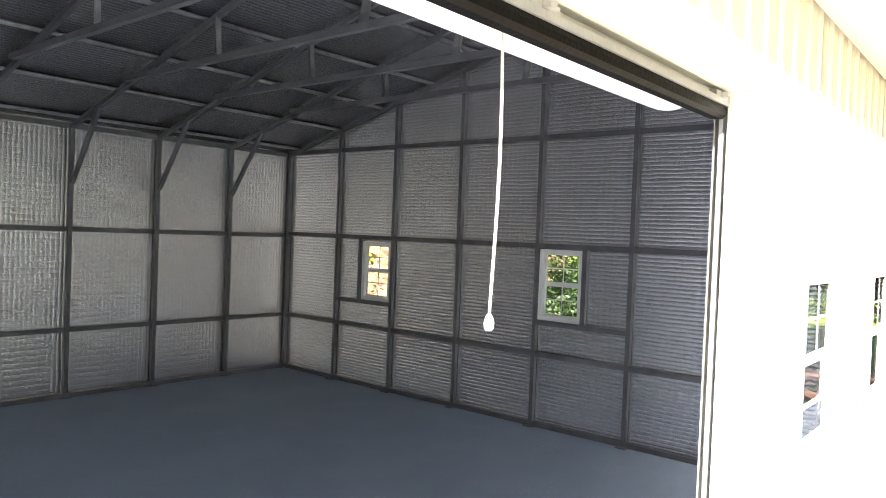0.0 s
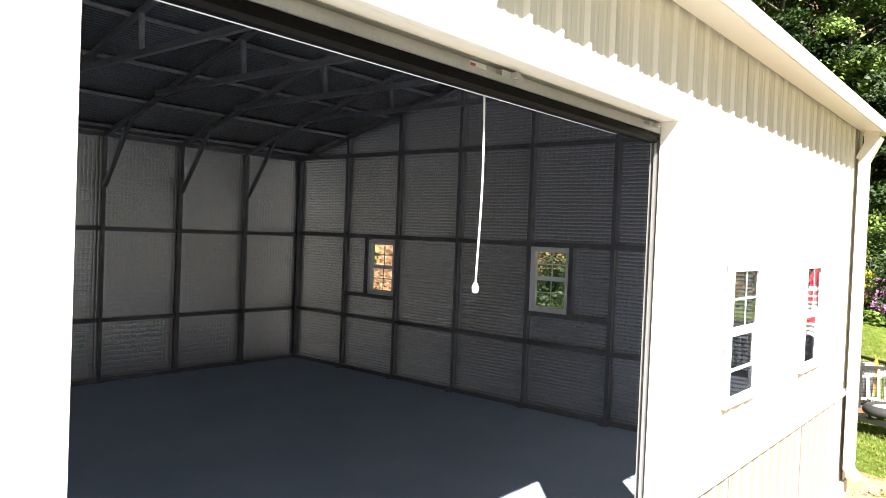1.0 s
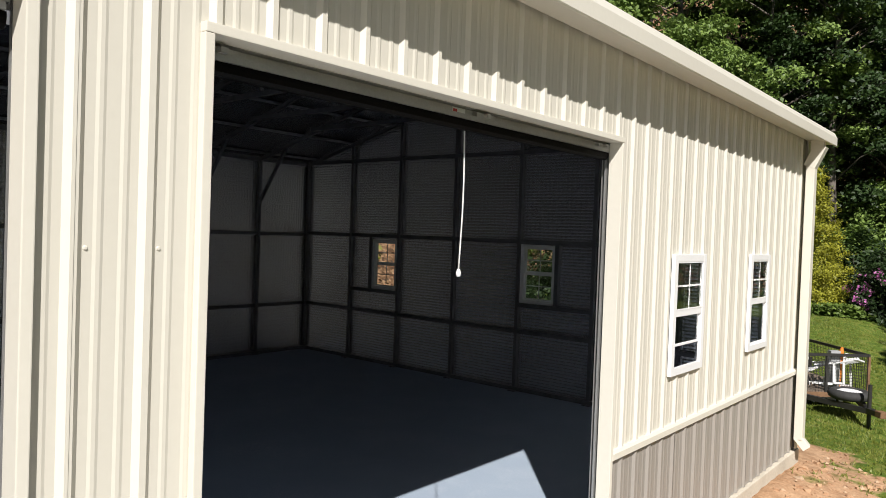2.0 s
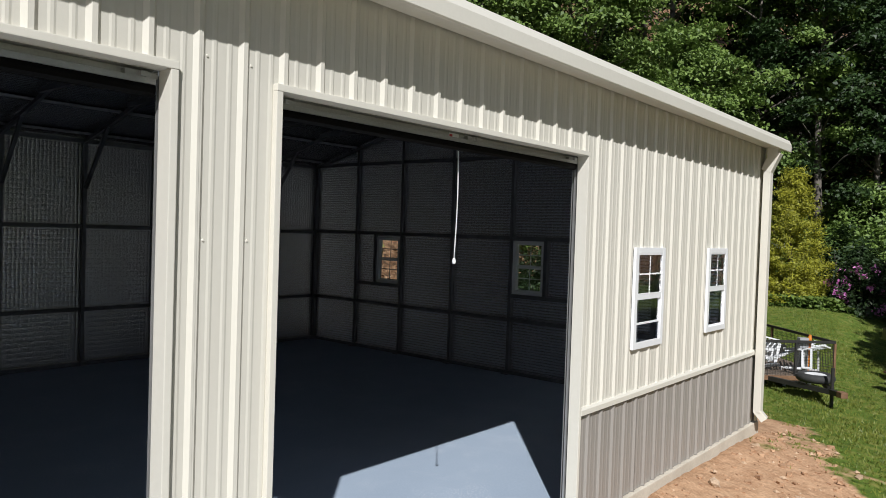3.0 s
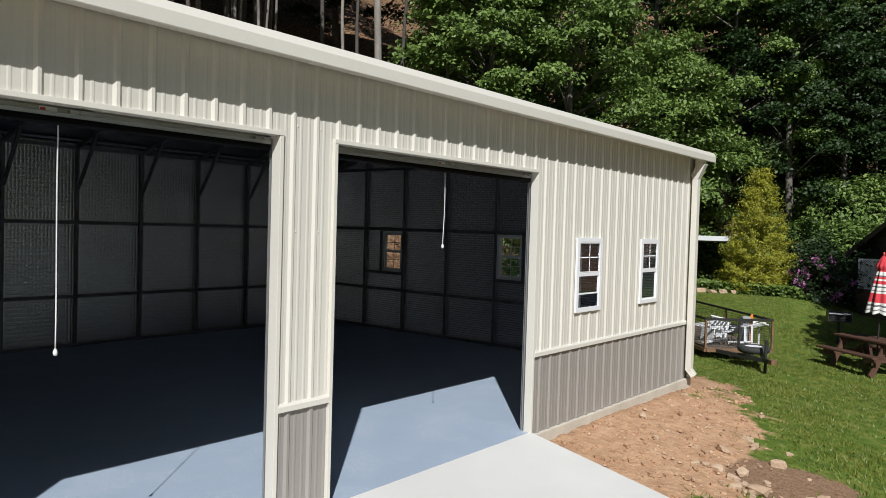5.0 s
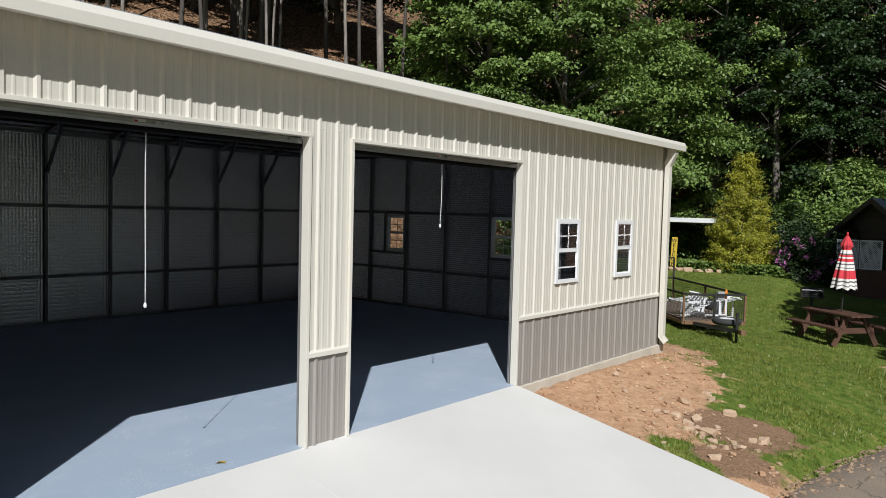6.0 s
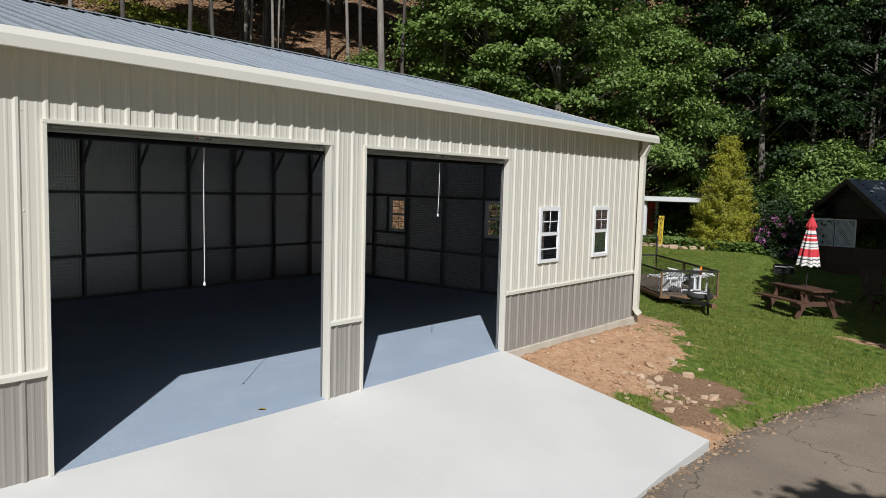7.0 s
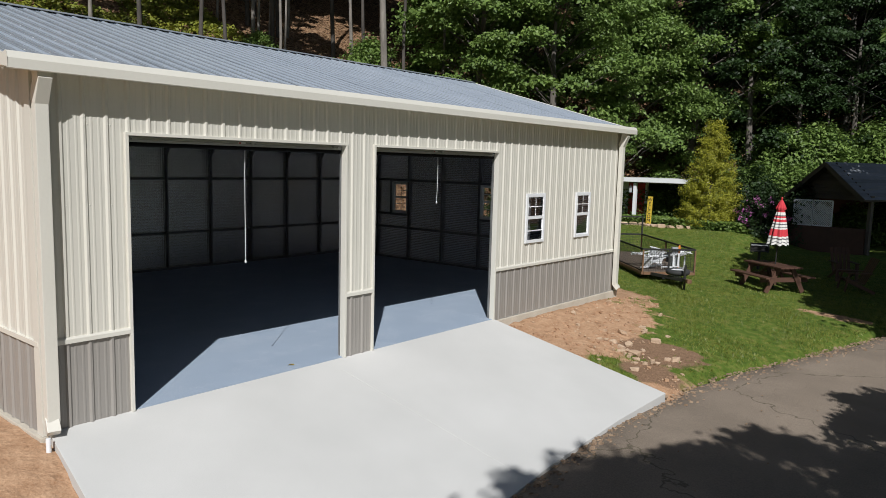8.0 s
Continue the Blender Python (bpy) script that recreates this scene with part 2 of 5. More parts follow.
for lo, hi in ((Y0, DOORS[0][0] - TW), (DOORS[0][1] + TW, DOORS[1][0] - TW), (DOORS[1][1] + TW, Y1)):
    bm = bmesh.new()
    prism(bm, ((0, WAIN - 0.03), (0.034, WAIN - 0.03), (0.034, WAIN + 0.012), (0.022, WAIN + 0.03), (0, WAIN + 0.03)), "y", lo, hi)
    part("wainscot_trim", bm, TRIM, front)
for lo, hi in DOORS:
    for a, b in ((lo - TW, lo), (hi, hi + TW)):
        block("door_jamb_trim", -0.066, 0.032, a, b, -0.01, DOOR_TOP, TRIM, front, bevel=0.004)
    block("door_head_trim", -0.08, 0.034, lo - TW, hi + TW, DOOR_TOP, DOOR_TOP + 0.034, TRIM, front, bevel=0.004)
for y, s in ((Y0, -1), (Y1, 1)):
    bm = bmesh.new()
    prism(bm, ((-0.10, y + s * 0.028), (0.030, y + s * 0.028), (0.030, y - s * 0.09), (0.024, y - s * 0.09), (0.024, y + s * 0.022), (-0.10, y + s * 0.022)), "z", below, EAVE)
    part("corner_trim", bm, TRIM, front)
# foil behind the front sheets
inner = [(Y0, DOORS[0][0] - TW, -0.02, EAVE - 0.03), (DOORS[0][1] + TW, DOORS[1][0] - TW, -0.02, EAVE - 0.03), (DOORS[1][1] + TW, 3.33, -0.02, EAVE - 0.03),
         (3.33, 3.97, -0.02, SILL - 0.04), (3.33, 3.97, HEAD + 0.04, EAVE - 0.03), (3.97, 5.14, -0.02, EAVE - 0.03),
         (5.14, 5.75, -0.02, SILL - 0.04), (5.14, 5.75, HEAD + 0.04, EAVE - 0.03), (5.75, Y1, -0.02, EAVE - 0.03)]
inner += [(lo - TW, hi + TW, DOOR_TOP + 0.04, EAVE - 0.03) for lo, hi in DOORS]
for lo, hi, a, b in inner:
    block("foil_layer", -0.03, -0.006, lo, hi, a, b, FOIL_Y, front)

# ---- gable walls ----
roof_under = lambda x: RIDGE_Z - PITCH * abs(x - RIDGE_X) - 0.012
left = group_of("wall_left", "cream ribbed steel gable wall over taupe wainscot", "wall", "structure")
on_left = lambda a, o, z: (a, Y0 - o, z)
sheets(left, "wainscot_panel", TAUPE, X0, 0, below, WAIN, on_left)
sheets(left, "siding_panel", CREAM, X0, 0, WAIN, 0, on_left, roof_under)
block("wainscot_trim", X0, 0.0, Y0 - 0.032, Y0, WAIN - 0.025, WAIN + 0.025, TRIM, left)
WIN_R = ((-6.97, -6.37, 1.29, 2.16), (-3.83, -3.24, 1.315, 2.185))
right = group_of("wall_right", "ribbed steel gable wall lined with silver foil", "wall", "structure")
on_right = lambda a, o, z: (a, Y1 + o, z)
xs = [X0, WIN_R[0][0], WIN_R[0][1], WIN_R[1][0], WIN_R[1][1], 0.0]


def slope_sheet(parent, lo, hi, z0, y0, y1, material):
    """Flat lining up to the roof slope."""
    cuts = [lo] + ([RIDGE_X] if lo < RIDGE_X < hi else []) + [hi]
    bm = bmesh.new()
    prism(bm, [(lo, z0), (hi, z0)] + [(x, roof_under(x) - 0.02) for x in reversed(cuts)], "y", y0, y1)
    part("foil_layer", bm, material, parent)


for i, (lo, hi) in enumerate(zip(xs, xs[1:])):
    if i % 2:
        w = WIN_R[i // 2]
        sheets(right, "siding_panel", CREAM, lo, hi, below, w[2], on_right)
        sheets(right, "siding_panel", CREAM, lo, hi, w[3], 0, on_right, roof_under)
        block("foil_layer", lo, hi, Y1 - 0.03, Y1 - 0.006, -0.02, w[2], FOIL_Z, right)
        slope_sheet(right, lo, hi, w[3], Y1 - 0.03, Y1 - 0.006, FOIL_Z)
    else:
        sheets(right, "siding_panel", CREAM, lo, hi, below, 0, on_right, roof_under)
        slope_sheet(right, lo, hi, -0.02, Y1 - 0.03, Y1 - 0.006, FOIL_Z)
slope_sheet(left, X0, 0, -0.02, Y0 + 0.006, Y0 + 0.03, FOIL_Z)

# ---- back wall ----
back = group_of("wall_back", "steel eave wall lined with silver foil insulation", "wall", "structure")
sheets(back, "siding_panel", CREAM, Y0, Y1, below, EAVE, lambda a, o, z: (X0 - o, a, z))
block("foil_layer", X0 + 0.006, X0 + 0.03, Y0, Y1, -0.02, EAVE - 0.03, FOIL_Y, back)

# ---- roof ----
roof = group_of("roof", "galvanised ribbed steel roof with cream gutter edge", "roof", "structure")
RY0, RY1 = Y0 - 0.26, Y1 + 0.15
for side in (1, -1):
    def on_roof(a, o, s, side=side):
        x = RIDGE_X + side * s
        return (x + side * o * 0.24, a, RIDGE_Z - PITCH * s + o * 0.97)
    sheets(roof, "roof_panel", GALV, RY0, RY1, 0.0, 4.55, on_roof)
bm = bmesh.new()
prism(bm, ((RIDGE_X - 0.17, RIDGE_Z - 0.014), (RIDGE_X - 0.03, RIDGE_Z + 0.034), (RIDGE_X + 0.03, RIDGE_Z + 0.034), (RIDGE_X + 0.17, RIDGE_Z - 0.014), (RIDGE_X, RIDGE_Z + 0.022)), "y", RY0 - 0.01, RY1 + 0.01)
part("ridge_cap", bm, GALV, roof)
for y in (RY0, RY1):
    for side in (1, -1):
        bm = bmesh.new()
        beam(bm, (RIDGE_X, y, RIDGE_Z - 0.05), (RIDGE_X + side * 4.55, y, RIDGE_Z - PITCH * 4.55 - 0.05), 0.012, 0.14)
        part("gable_trim", bm, TRIM, roof)
bm = bmesh.new()
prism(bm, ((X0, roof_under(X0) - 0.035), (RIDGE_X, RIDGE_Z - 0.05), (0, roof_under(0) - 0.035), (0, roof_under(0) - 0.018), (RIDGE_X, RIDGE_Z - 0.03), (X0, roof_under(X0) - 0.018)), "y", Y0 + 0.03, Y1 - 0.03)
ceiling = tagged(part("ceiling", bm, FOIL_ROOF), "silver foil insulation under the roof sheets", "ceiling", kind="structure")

# ---- floor, slab, pad ----
floor = tagged(block("floor", X0 + 0.01, -0.005, Y0 + 0.01, Y1 - 0.01, -0.12, 0.0, EPOXY), "blue-grey painted concrete garage floor", "floor", kind="structure")
foundation = group_of("foundation", "rough pale concrete slab edge", "foundation", "structure")
block("slab_edge", -0.06, 0.045, DOORS[1][1] + 0.05, Y1 + 0.05, -0.6, -0.035, SLAB, foundation, bevel=0.012)
block("slab_edge", X0 - 0.05, 0.05, Y0 - 0.06, Y0 + 0.02, -0.6, -0.035, SLAB, foundation, bevel=0.012)
block("slab_edge", X0 - 0.05, 0.04, Y1 - 0.02, Y1 + 0.051, -0.6, -0.036, SLAB, foundation, bevel=0.012)
bm = bmesh.new()
PAD = ((-0.004, DOORS[1][1] + 0.055), (3.24, 2.40), (3.25, 0.9), (3.33, -1.0), (3.44, -2.2), (3.66, -5.6), (-0.004, -5.03))
pad_z = lambda x: -0.005 - 0.187 * max(0.0, x)
top = [bm.verts.new((x, y, pad_z(x))) for x, y in PAD]
low = [bm.verts.new((x, y, pad_z(x) - 0.16)) for x, y in PAD]
bm.faces.new(top)
bm.faces.new(low[::-1])
for k in range(len(PAD)):
    bm.faces.new((top[k - 1], low[k - 1], low[k], top[k]))
pad = tagged(part("pavement", bm, CONCRETE, bevel=0.006), "new pale concrete apron in front of the doors", "pavement", kind="structure")

bm = bmesh.new()
beam(bm, (0.3, -1.42, pad_z(0.3)), (3.35, -1.50, pad_z(3.35)), 0.004, 0.003)
part("control_joint", bm, CONCRETE, pad, "shallow joint line")
bm = bmesh.new()
tube(bm, [(0.24, -5.13, -0.3), (0.24, -5.13, 0.02), (0.24, -5.13, 0.021)], [0.024, 0.024, 0.018], 14)
tagged(part("drain_pipe", bm, WHITE), "short white drain pipe stub beside the slab corner", "pipe")
YLEAF = surf("yellow_leaf", (0.36, 0.24, 0.03), (0.50, 0.36, 0.06), 30, 0.7)
bm = bmesh.new()
leaf_v = [bm.verts.new(p) for p in ((-0.20, -1.95, 0.004), (-0.165, -1.93, 0.02), (-0.14, -1.88, 0.008), (-0.17, -1.87, 0.016), (-0.21, -1.90, 0.012))]
bm.faces.new(leaf_v)
bmesh.ops.solidify(bm, geom=list(bm.faces), thickness=0.002)
tagged(part("fallen_leaf", bm, YLEAF), "curled yellow leaf on the garage floor", "leaf")

# ---- fasteners ----
def screws(name, label, spots, out, r, material, parent):
    """Small screw heads with washers, joined, on a wall or roof."""
    bm = bmesh.new()
    o = Vector(out).normalized()
    a = o.orthogonal().normalized()
    b = o.cross(a)
    for p in spots:
        p = Vector(p)
        ring = [bm.verts.new(p + (a * math.cos(k * math.pi / 3) + b * math.sin(k * math.pi / 3)) * r) for k in range(6)]
        top = [bm.verts.new(p + o * r * 0.6 + (a * math.cos(k * math.pi / 3) + b * math.sin(k * math.pi / 3)) * r * 0.6) for k in range(6)]
        for k in range(6):
            bm.faces.new((ring[k], ring[(k + 1) % 6], top[(k + 1) % 6], top[k]))
        bm.faces.new(top)
    ob = part(name, bm, material, parent, label)
    ob["kind"] = "stuff"


spots = []
k = 0
while RIB_START + k * RIB < Y1:
    y = RIB_START + k * RIB + 0.04
    if y > Y0 + 0.05:
        for z in (2.22, 3.02):
            inside = any(lo - 0.1 < y < hi + 0.1 and z < DOOR_TOP + 0.1 for lo, hi in DOORS) or any(lo - 0.05 < y < hi + 0.05 and SILL - 0.05 < z < HEAD + 0.06 for lo, hi in WINDOWS)
            if not inside:
                spots.append((0.0, y, z))
    k += 1
screws("screws", "small cream painted screw heads", spots, (1, 0, 0), 0.008, TRIM, front)
spots = []
k = 0
while RIB_START + k * RIB < RY1:
    y = RIB_START + k * RIB + 0.04
    if y > RY0:
        for q in (0.35, 1.30, 2.25, 3.20, 4.15):
            spots.append((RIDGE_X + q, y, RIDGE_Z - PITCH * q + 0.002))
    k += 1
screws("screws", "pale screw heads with washers", spots, (0.24, 0, 0.97), 0.014, WHITE, roof)

# ---- gutters ----
def gutter():
    g = group_of("gutter", "cream box gutter along the eave with downspouts", "gutter")
    bm = bmesh.new()
    z0, z1 = EAVE - 0.16, EAVE
    prism(bm, ((0.03, z0 + 0.045), (0.24, z0 + 0.02), (0.258, z0), (0.268, z0 + 0.008), (0.268, z0 + 0.095), (0.238, z1 - 0.006), (0.228, z1), (0.218, z1 - 0.006), (0.24, z0 + 0.085), (0.24, z0 + 0.05), (0.06, z0 + 0.063), (0.045, z1 - 0.06), (0.03, z1 - 0.06)), "y", RY0 - 0.02, RY1 + 0.02)
    part("trough", bm, TRIM, g)
    for y, s in ((RY0 - 0.022, 1), (RY1 + 0.022, -1)):
        bm = bmesh.new()
        prism(bm, ((0.03, z0 + 0.045), (0.24, z0 + 0.02), (0.258, z0), (0.268, z0 + 0.008), (0.268, z0 + 0.095), (0.238, z1 - 0.006), (0.228, z1), (0.03, z1 - 0.05)), "y", min(y, y + s * 0.006), max(y, y + s * 0.006))
        part("end_cap", bm, TRIM, g)
    for y, s in ((Y0 + 0.04, -1), (Y1 - 0.165, 1)):
        bm = bmesh.new()
        beam(bm, (0.15, y, z0 + 0.045), (0.15, y, z0 - 0.08), 0.13, 0.12, (0, 1, 0))
        beam(bm, (0.185, y, z0 - 0.02), (0.075, y, z0 - 0.26), 0.125, 0.125)
        part("outlet_elbow", bm, TRIM, g, bevel=0.006)
        bm = bmesh.new()
        bx(bm, 0.045, 0.135, y - 0.06, y + 0.06, 0.12, z0 - 0.17)
        part("downspout", bm, TRIM, g, bevel=0.008)
        bm = bmesh.new()
        beam(bm, (0.07, y, 0.15), (0.17, y + s * 0.02, 0.03), 0.12, 0.09)
        part("kick_out_elbow", bm, TRIM, g, bevel=0.006)
    return g


gutter()

# ---- windows ----
def window(name, label, w, h, lower_grid, raised, deep=0.07):
    """A single-hung window, in the plane y-z, its outer face towards +x, origin at its lower corner; raised: how far the lower sash is up."""
    win = group_of(name, label, "window", "structure")
    t = 0.057
    for n2, (a, b, c, d) in {"jamb": (0, t, 0, h), "jamb_far": (w - t, w, 0, h), "head": (t, w - t, h - t, h), "sill": (t, w - t, 0, t)}.items():
        block("window_frame" if n2 != "sill" else "window_sill", -deep, 0.014, a, b, c, d, WHITE, win, bevel=0.003)
    mid = h * 0.51
    block("meeting_rail", -0.016, 0.010, t, w - t, mid - 0.024, mid + 0.024, WHITE, win, bevel=0.003)
    for off, lo, hi, grid, r in ((0.012, mid + 0.024, h - t, True, 0.010), (-0.002, t + raised, mid + 0.02, lower_grid, 0.019)):
        bm = bmesh.new()
        bx(bm, off - 0.012, off, t, t + r, lo, hi)
        bx(bm, off - 0.012, off, w - t - r, w - t, lo, hi)
        bx(bm, off - 0.012, off, t + r, w - t - r, lo, lo + r)
        bx(bm, off - 0.012, off, t + r, w - t - r, hi - r, hi)
        sash = part("sash", bm, WHITE, win)
        c, m2 = w / 2, (lo + hi) / 2
        if not grid:
            pane = block("pane", off - 0.0075, off - 0.005, t + r, w - t - r, lo + r, hi - r, GLASS, sash)
            pane.visible_shadow = False
            continue
        bm = bmesh.new()
        bx(bm, off - 0.0115, off - 0.008, c - 0.007, c + 0.007, lo + r, hi - r)
        for p, q in ((t + r, c - 0.007), (c + 0.007, w - t - r)):
            bx(bm, off - 0.0115, off - 0.008, p, q, m2 - 0.007, m2 + 0.007)
        part("muntin", bm, WHITE, sash)
        for a, b in ((t + r, c), (c, w - t - r)):
            for p, q in ((lo + r, m2), (m2, hi - r)):
                pane = block("pane", off - 0.0075, off - 0.005, a, b, p, q, GLASS, sash)
                pane.visible_shadow = False
    return win


w1 = window("window_1", "white vinyl single-hung window with grid panes", 0.645, 0.92, False, 0.16, 0.015)
w1.matrix_basis = pose(0.022, WINDOWS[0][0] - 0.008, SILL - 0.022)
w2 = window("window_2", "white vinyl single-hung window with grid panes", 0.60, 0.92, False, 0.0, 0.015)
w2.matrix_basis = pose(0.022, WINDOWS[1][0] - 0.018, SILL - 0.022)
w3 = window("window_3", "white grid window in the foil-lined gable wall", 0.60, 0.87, True, 0.0)
w3.matrix_basis = pose(WIN_R[0][1], Y1 + 0.01, WIN_R[0][2], 0, 0, 90)
w4 = copy_thing(w3, pose(WIN_R[1][1], Y1 + 0.01, WIN_R[1][2], 0, 0, 90))
w4.name = "window_4"

# ---- steel frame ----
T = 0.054
FRAME_Y = [7.13 - 1.188 * k for k in range(12)]
rafter_z = lambda x: RIDGE_Z - PITCH * abs(x - RIDGE_X) - 0.125


def truss(with_front_post):
    """A tube frame across the building: posts, rafters, tie, uprights and knee braces."""
    f = group_of("roof_truss", "grey galvanised square-tube roof frame on posts", "truss", group="roof frames")
    xb, xf = X0 + 0.075, -0.075
    for x in ([xb, xf] if with_front_post else [xb]):
        bm = bmesh.new()
        bx(bm, x - T / 2, x + T / 2, -T / 2, T / 2, 0.06, rafter_z(x) - 0.01)
        part("post", bm, STEEL, f)
        bm = bmesh.new()
        bx(bm, x - 0.05, x + 0.07, -0.07, 0.07, 0.0, 0.012)
        bx(bm, x + 0.036, x + 0.046, -0.02, 0.02, 0.012, 0.14)
        part("base_plate", bm, STEEL, f)
        s = 1 if x == xb else -1
        bm = bmesh.new()
        beam(bm, (x + s * 0.04, 0.0, 2.79), (x + s * 0.74, 0.0, rafter_z(x + s * 0.74) - 0.02), 0.05, 0.05, (0, 1, 0))
        part("knee_brace", bm, STEEL, f)
    for x in (xb, xf):
        bm = bmesh.new()
        beam(bm, (x, 0, rafter_z(x)), (RIDGE_X, 0, rafter_z(RIDGE_X)), T, T)
        part("rafter", bm, STEEL, f)
    reach, zt = 2.85, 3.95
    bm = bmesh.new()
    bx(bm, RIDGE_X - reach, RIDGE_X + reach, -T / 2 - 0.062, -T / 2 - 0.002, zt - 0.03, zt + 0.03)
    part("tie_bar", bm, STEEL, f)
    for s in (-1, 1):
        x = RIDGE_X + s * 1.03
        bm = bmesh.new()
        beam(bm, (x, -0.02, zt + 0.028), (x + s * 0.06, 0, rafter_z(x) - 0.02), 0.05, 0.06)
        part("web", bm, BRIGHT, f)
    return f


def in_door(y):
    return any(lo - 0.04 < y < hi + 0.04 for lo, hi in DOORS)


full, open_front = truss(True), truss(False)
seen = {True: full, False: open_front}
first = {True: True, False: True}
for y in FRAME_Y[1:-1]:
    k = not in_door(y)
    if first[k]:
        seen[k].matrix_basis, first[k] = pose(0, y, 0), False
    else:
        copy_thing(seen[k], pose(0, y, 0))

frame_right = group_of("gable_frame", "grey square-tube wall frame with level girts", "frame", group="wall frames")
yg = Y1 - 0.066
POSTS_R = [-8.745, -7.52, -6.325, -5.11, -3.865, -2.625, -1.40, -0.075]
for x in POSTS_R:
    block("post", x - T / 2, x + T / 2, yg - T / 2, yg + T / 2, 0.06, rafter_z(x) + 0.0, STEEL, frame_right)
    block("base_plate", x - 0.06, x + 0.06, yg - 0.10, yg + 0.02, 0.0, 0.012, STEEL, frame_right)
for z in (0.89, 2.225, 3.55):
    for a, b in zip(POSTS_R, POSTS_R[1:]):
        block("girt", a + T / 2, b - T / 2, yg - 0.022, yg + 0.03, z - 0.03, z + 0.03, STEEL, frame_right)
for a, b, z in ((POSTS_R[1], POSTS_R[2], 1.258), (POSTS_R[4], POSTS_R[5], 1.283)):
    block("sill_girt", a + T / 2, b - T / 2, yg - 0.022, yg + 0.03, z - 0.03, z + 0.03, STEEL, frame_right)
for x, z0, z1 in ((WIN_R[0][0] - 0.03, 1.29, 2.195), (WIN_R[1][1] + 0.03, 1.315, 2.195)):
    block("window_stud", x - 0.03, x + 0.03, yg - 0.022, yg + 0.03, z0, z1, STEEL, frame_right)
block("base_rail", X0 + 0.04, -0.05, yg - T / 2, yg + T / 2, 0.0, 0.058, STEEL, frame_right)
for s in (-1, 1):
    bm = bmesh.new()
    beam(bm, (RIDGE_X + s * 4.33, yg, rafter_z(RIDGE_X + s * 4.33)), (RIDGE_X, yg, rafter_z(RIDGE_X)), T, T)
    part("rafter", bm, STEEL, frame_right)

frame_left = group_of("gable_frame", "grey square-tube wall frame with level girts", "frame", group="wall frames")
yl = Y0 + 0.066
for x in POSTS_R:
    block("post", x - T / 2, x + T / 2, yl - T / 2, yl + T / 2, 0.06, rafter_z(x), STEEL, frame_left)
for z in (0.89, 2.225, 3.55):
    block("girt", X0 + 0.05, -0.05, yl - 0.02, yl + 0.02, z - 0.03, z + 0.03, STEEL, frame_left)

frame_back = group_of("girt_run", "level grey steel girts along the foil-lined wall", "girt", group="wall frames")
ys = [Y0 + 0.06] + [y for y in reversed(FRAME_Y[1:-1])] + [Y1 - 0.10]
for z in (0.885, 2.19, 3.52):
    for a, b in zip(ys, ys[1:]):
        block("girt", X0 + 0.035, X0 + 0.08, a + 0.031, b - 0.031, z - 0.03, z + 0.03, STEEL, frame_back)
block("base_rail", X0 + 0.045, X0 + 0.105, Y0 + 0.1, Y1 - 0.1, 0.0, 0.058, STEEL, frame_back)
for s in (-1, 1):
    for k in range(5):
        x = RIDGE_X + s * (0.35 + k * 0.95)
        bm = bmesh.new()
        z = RIDGE_Z - PITCH * abs(x - RIDGE_X) - 0.052
        prism(bm, ((x - 0.05, z), (x + 0.05, z), (x + 0.03, z - 0.008), (x + 0.022, z - 0.034), (x - 0.022, z - 0.034), (x - 0.03, z - 0.008)), "y", Y0 + 0.04, Y1 - 0.04)
        p = part("roof_purlin", bm, BRIGHT)
        tagged(p, "galvanised hat-channel purlin under the roof", "purlin", "roof purlins")

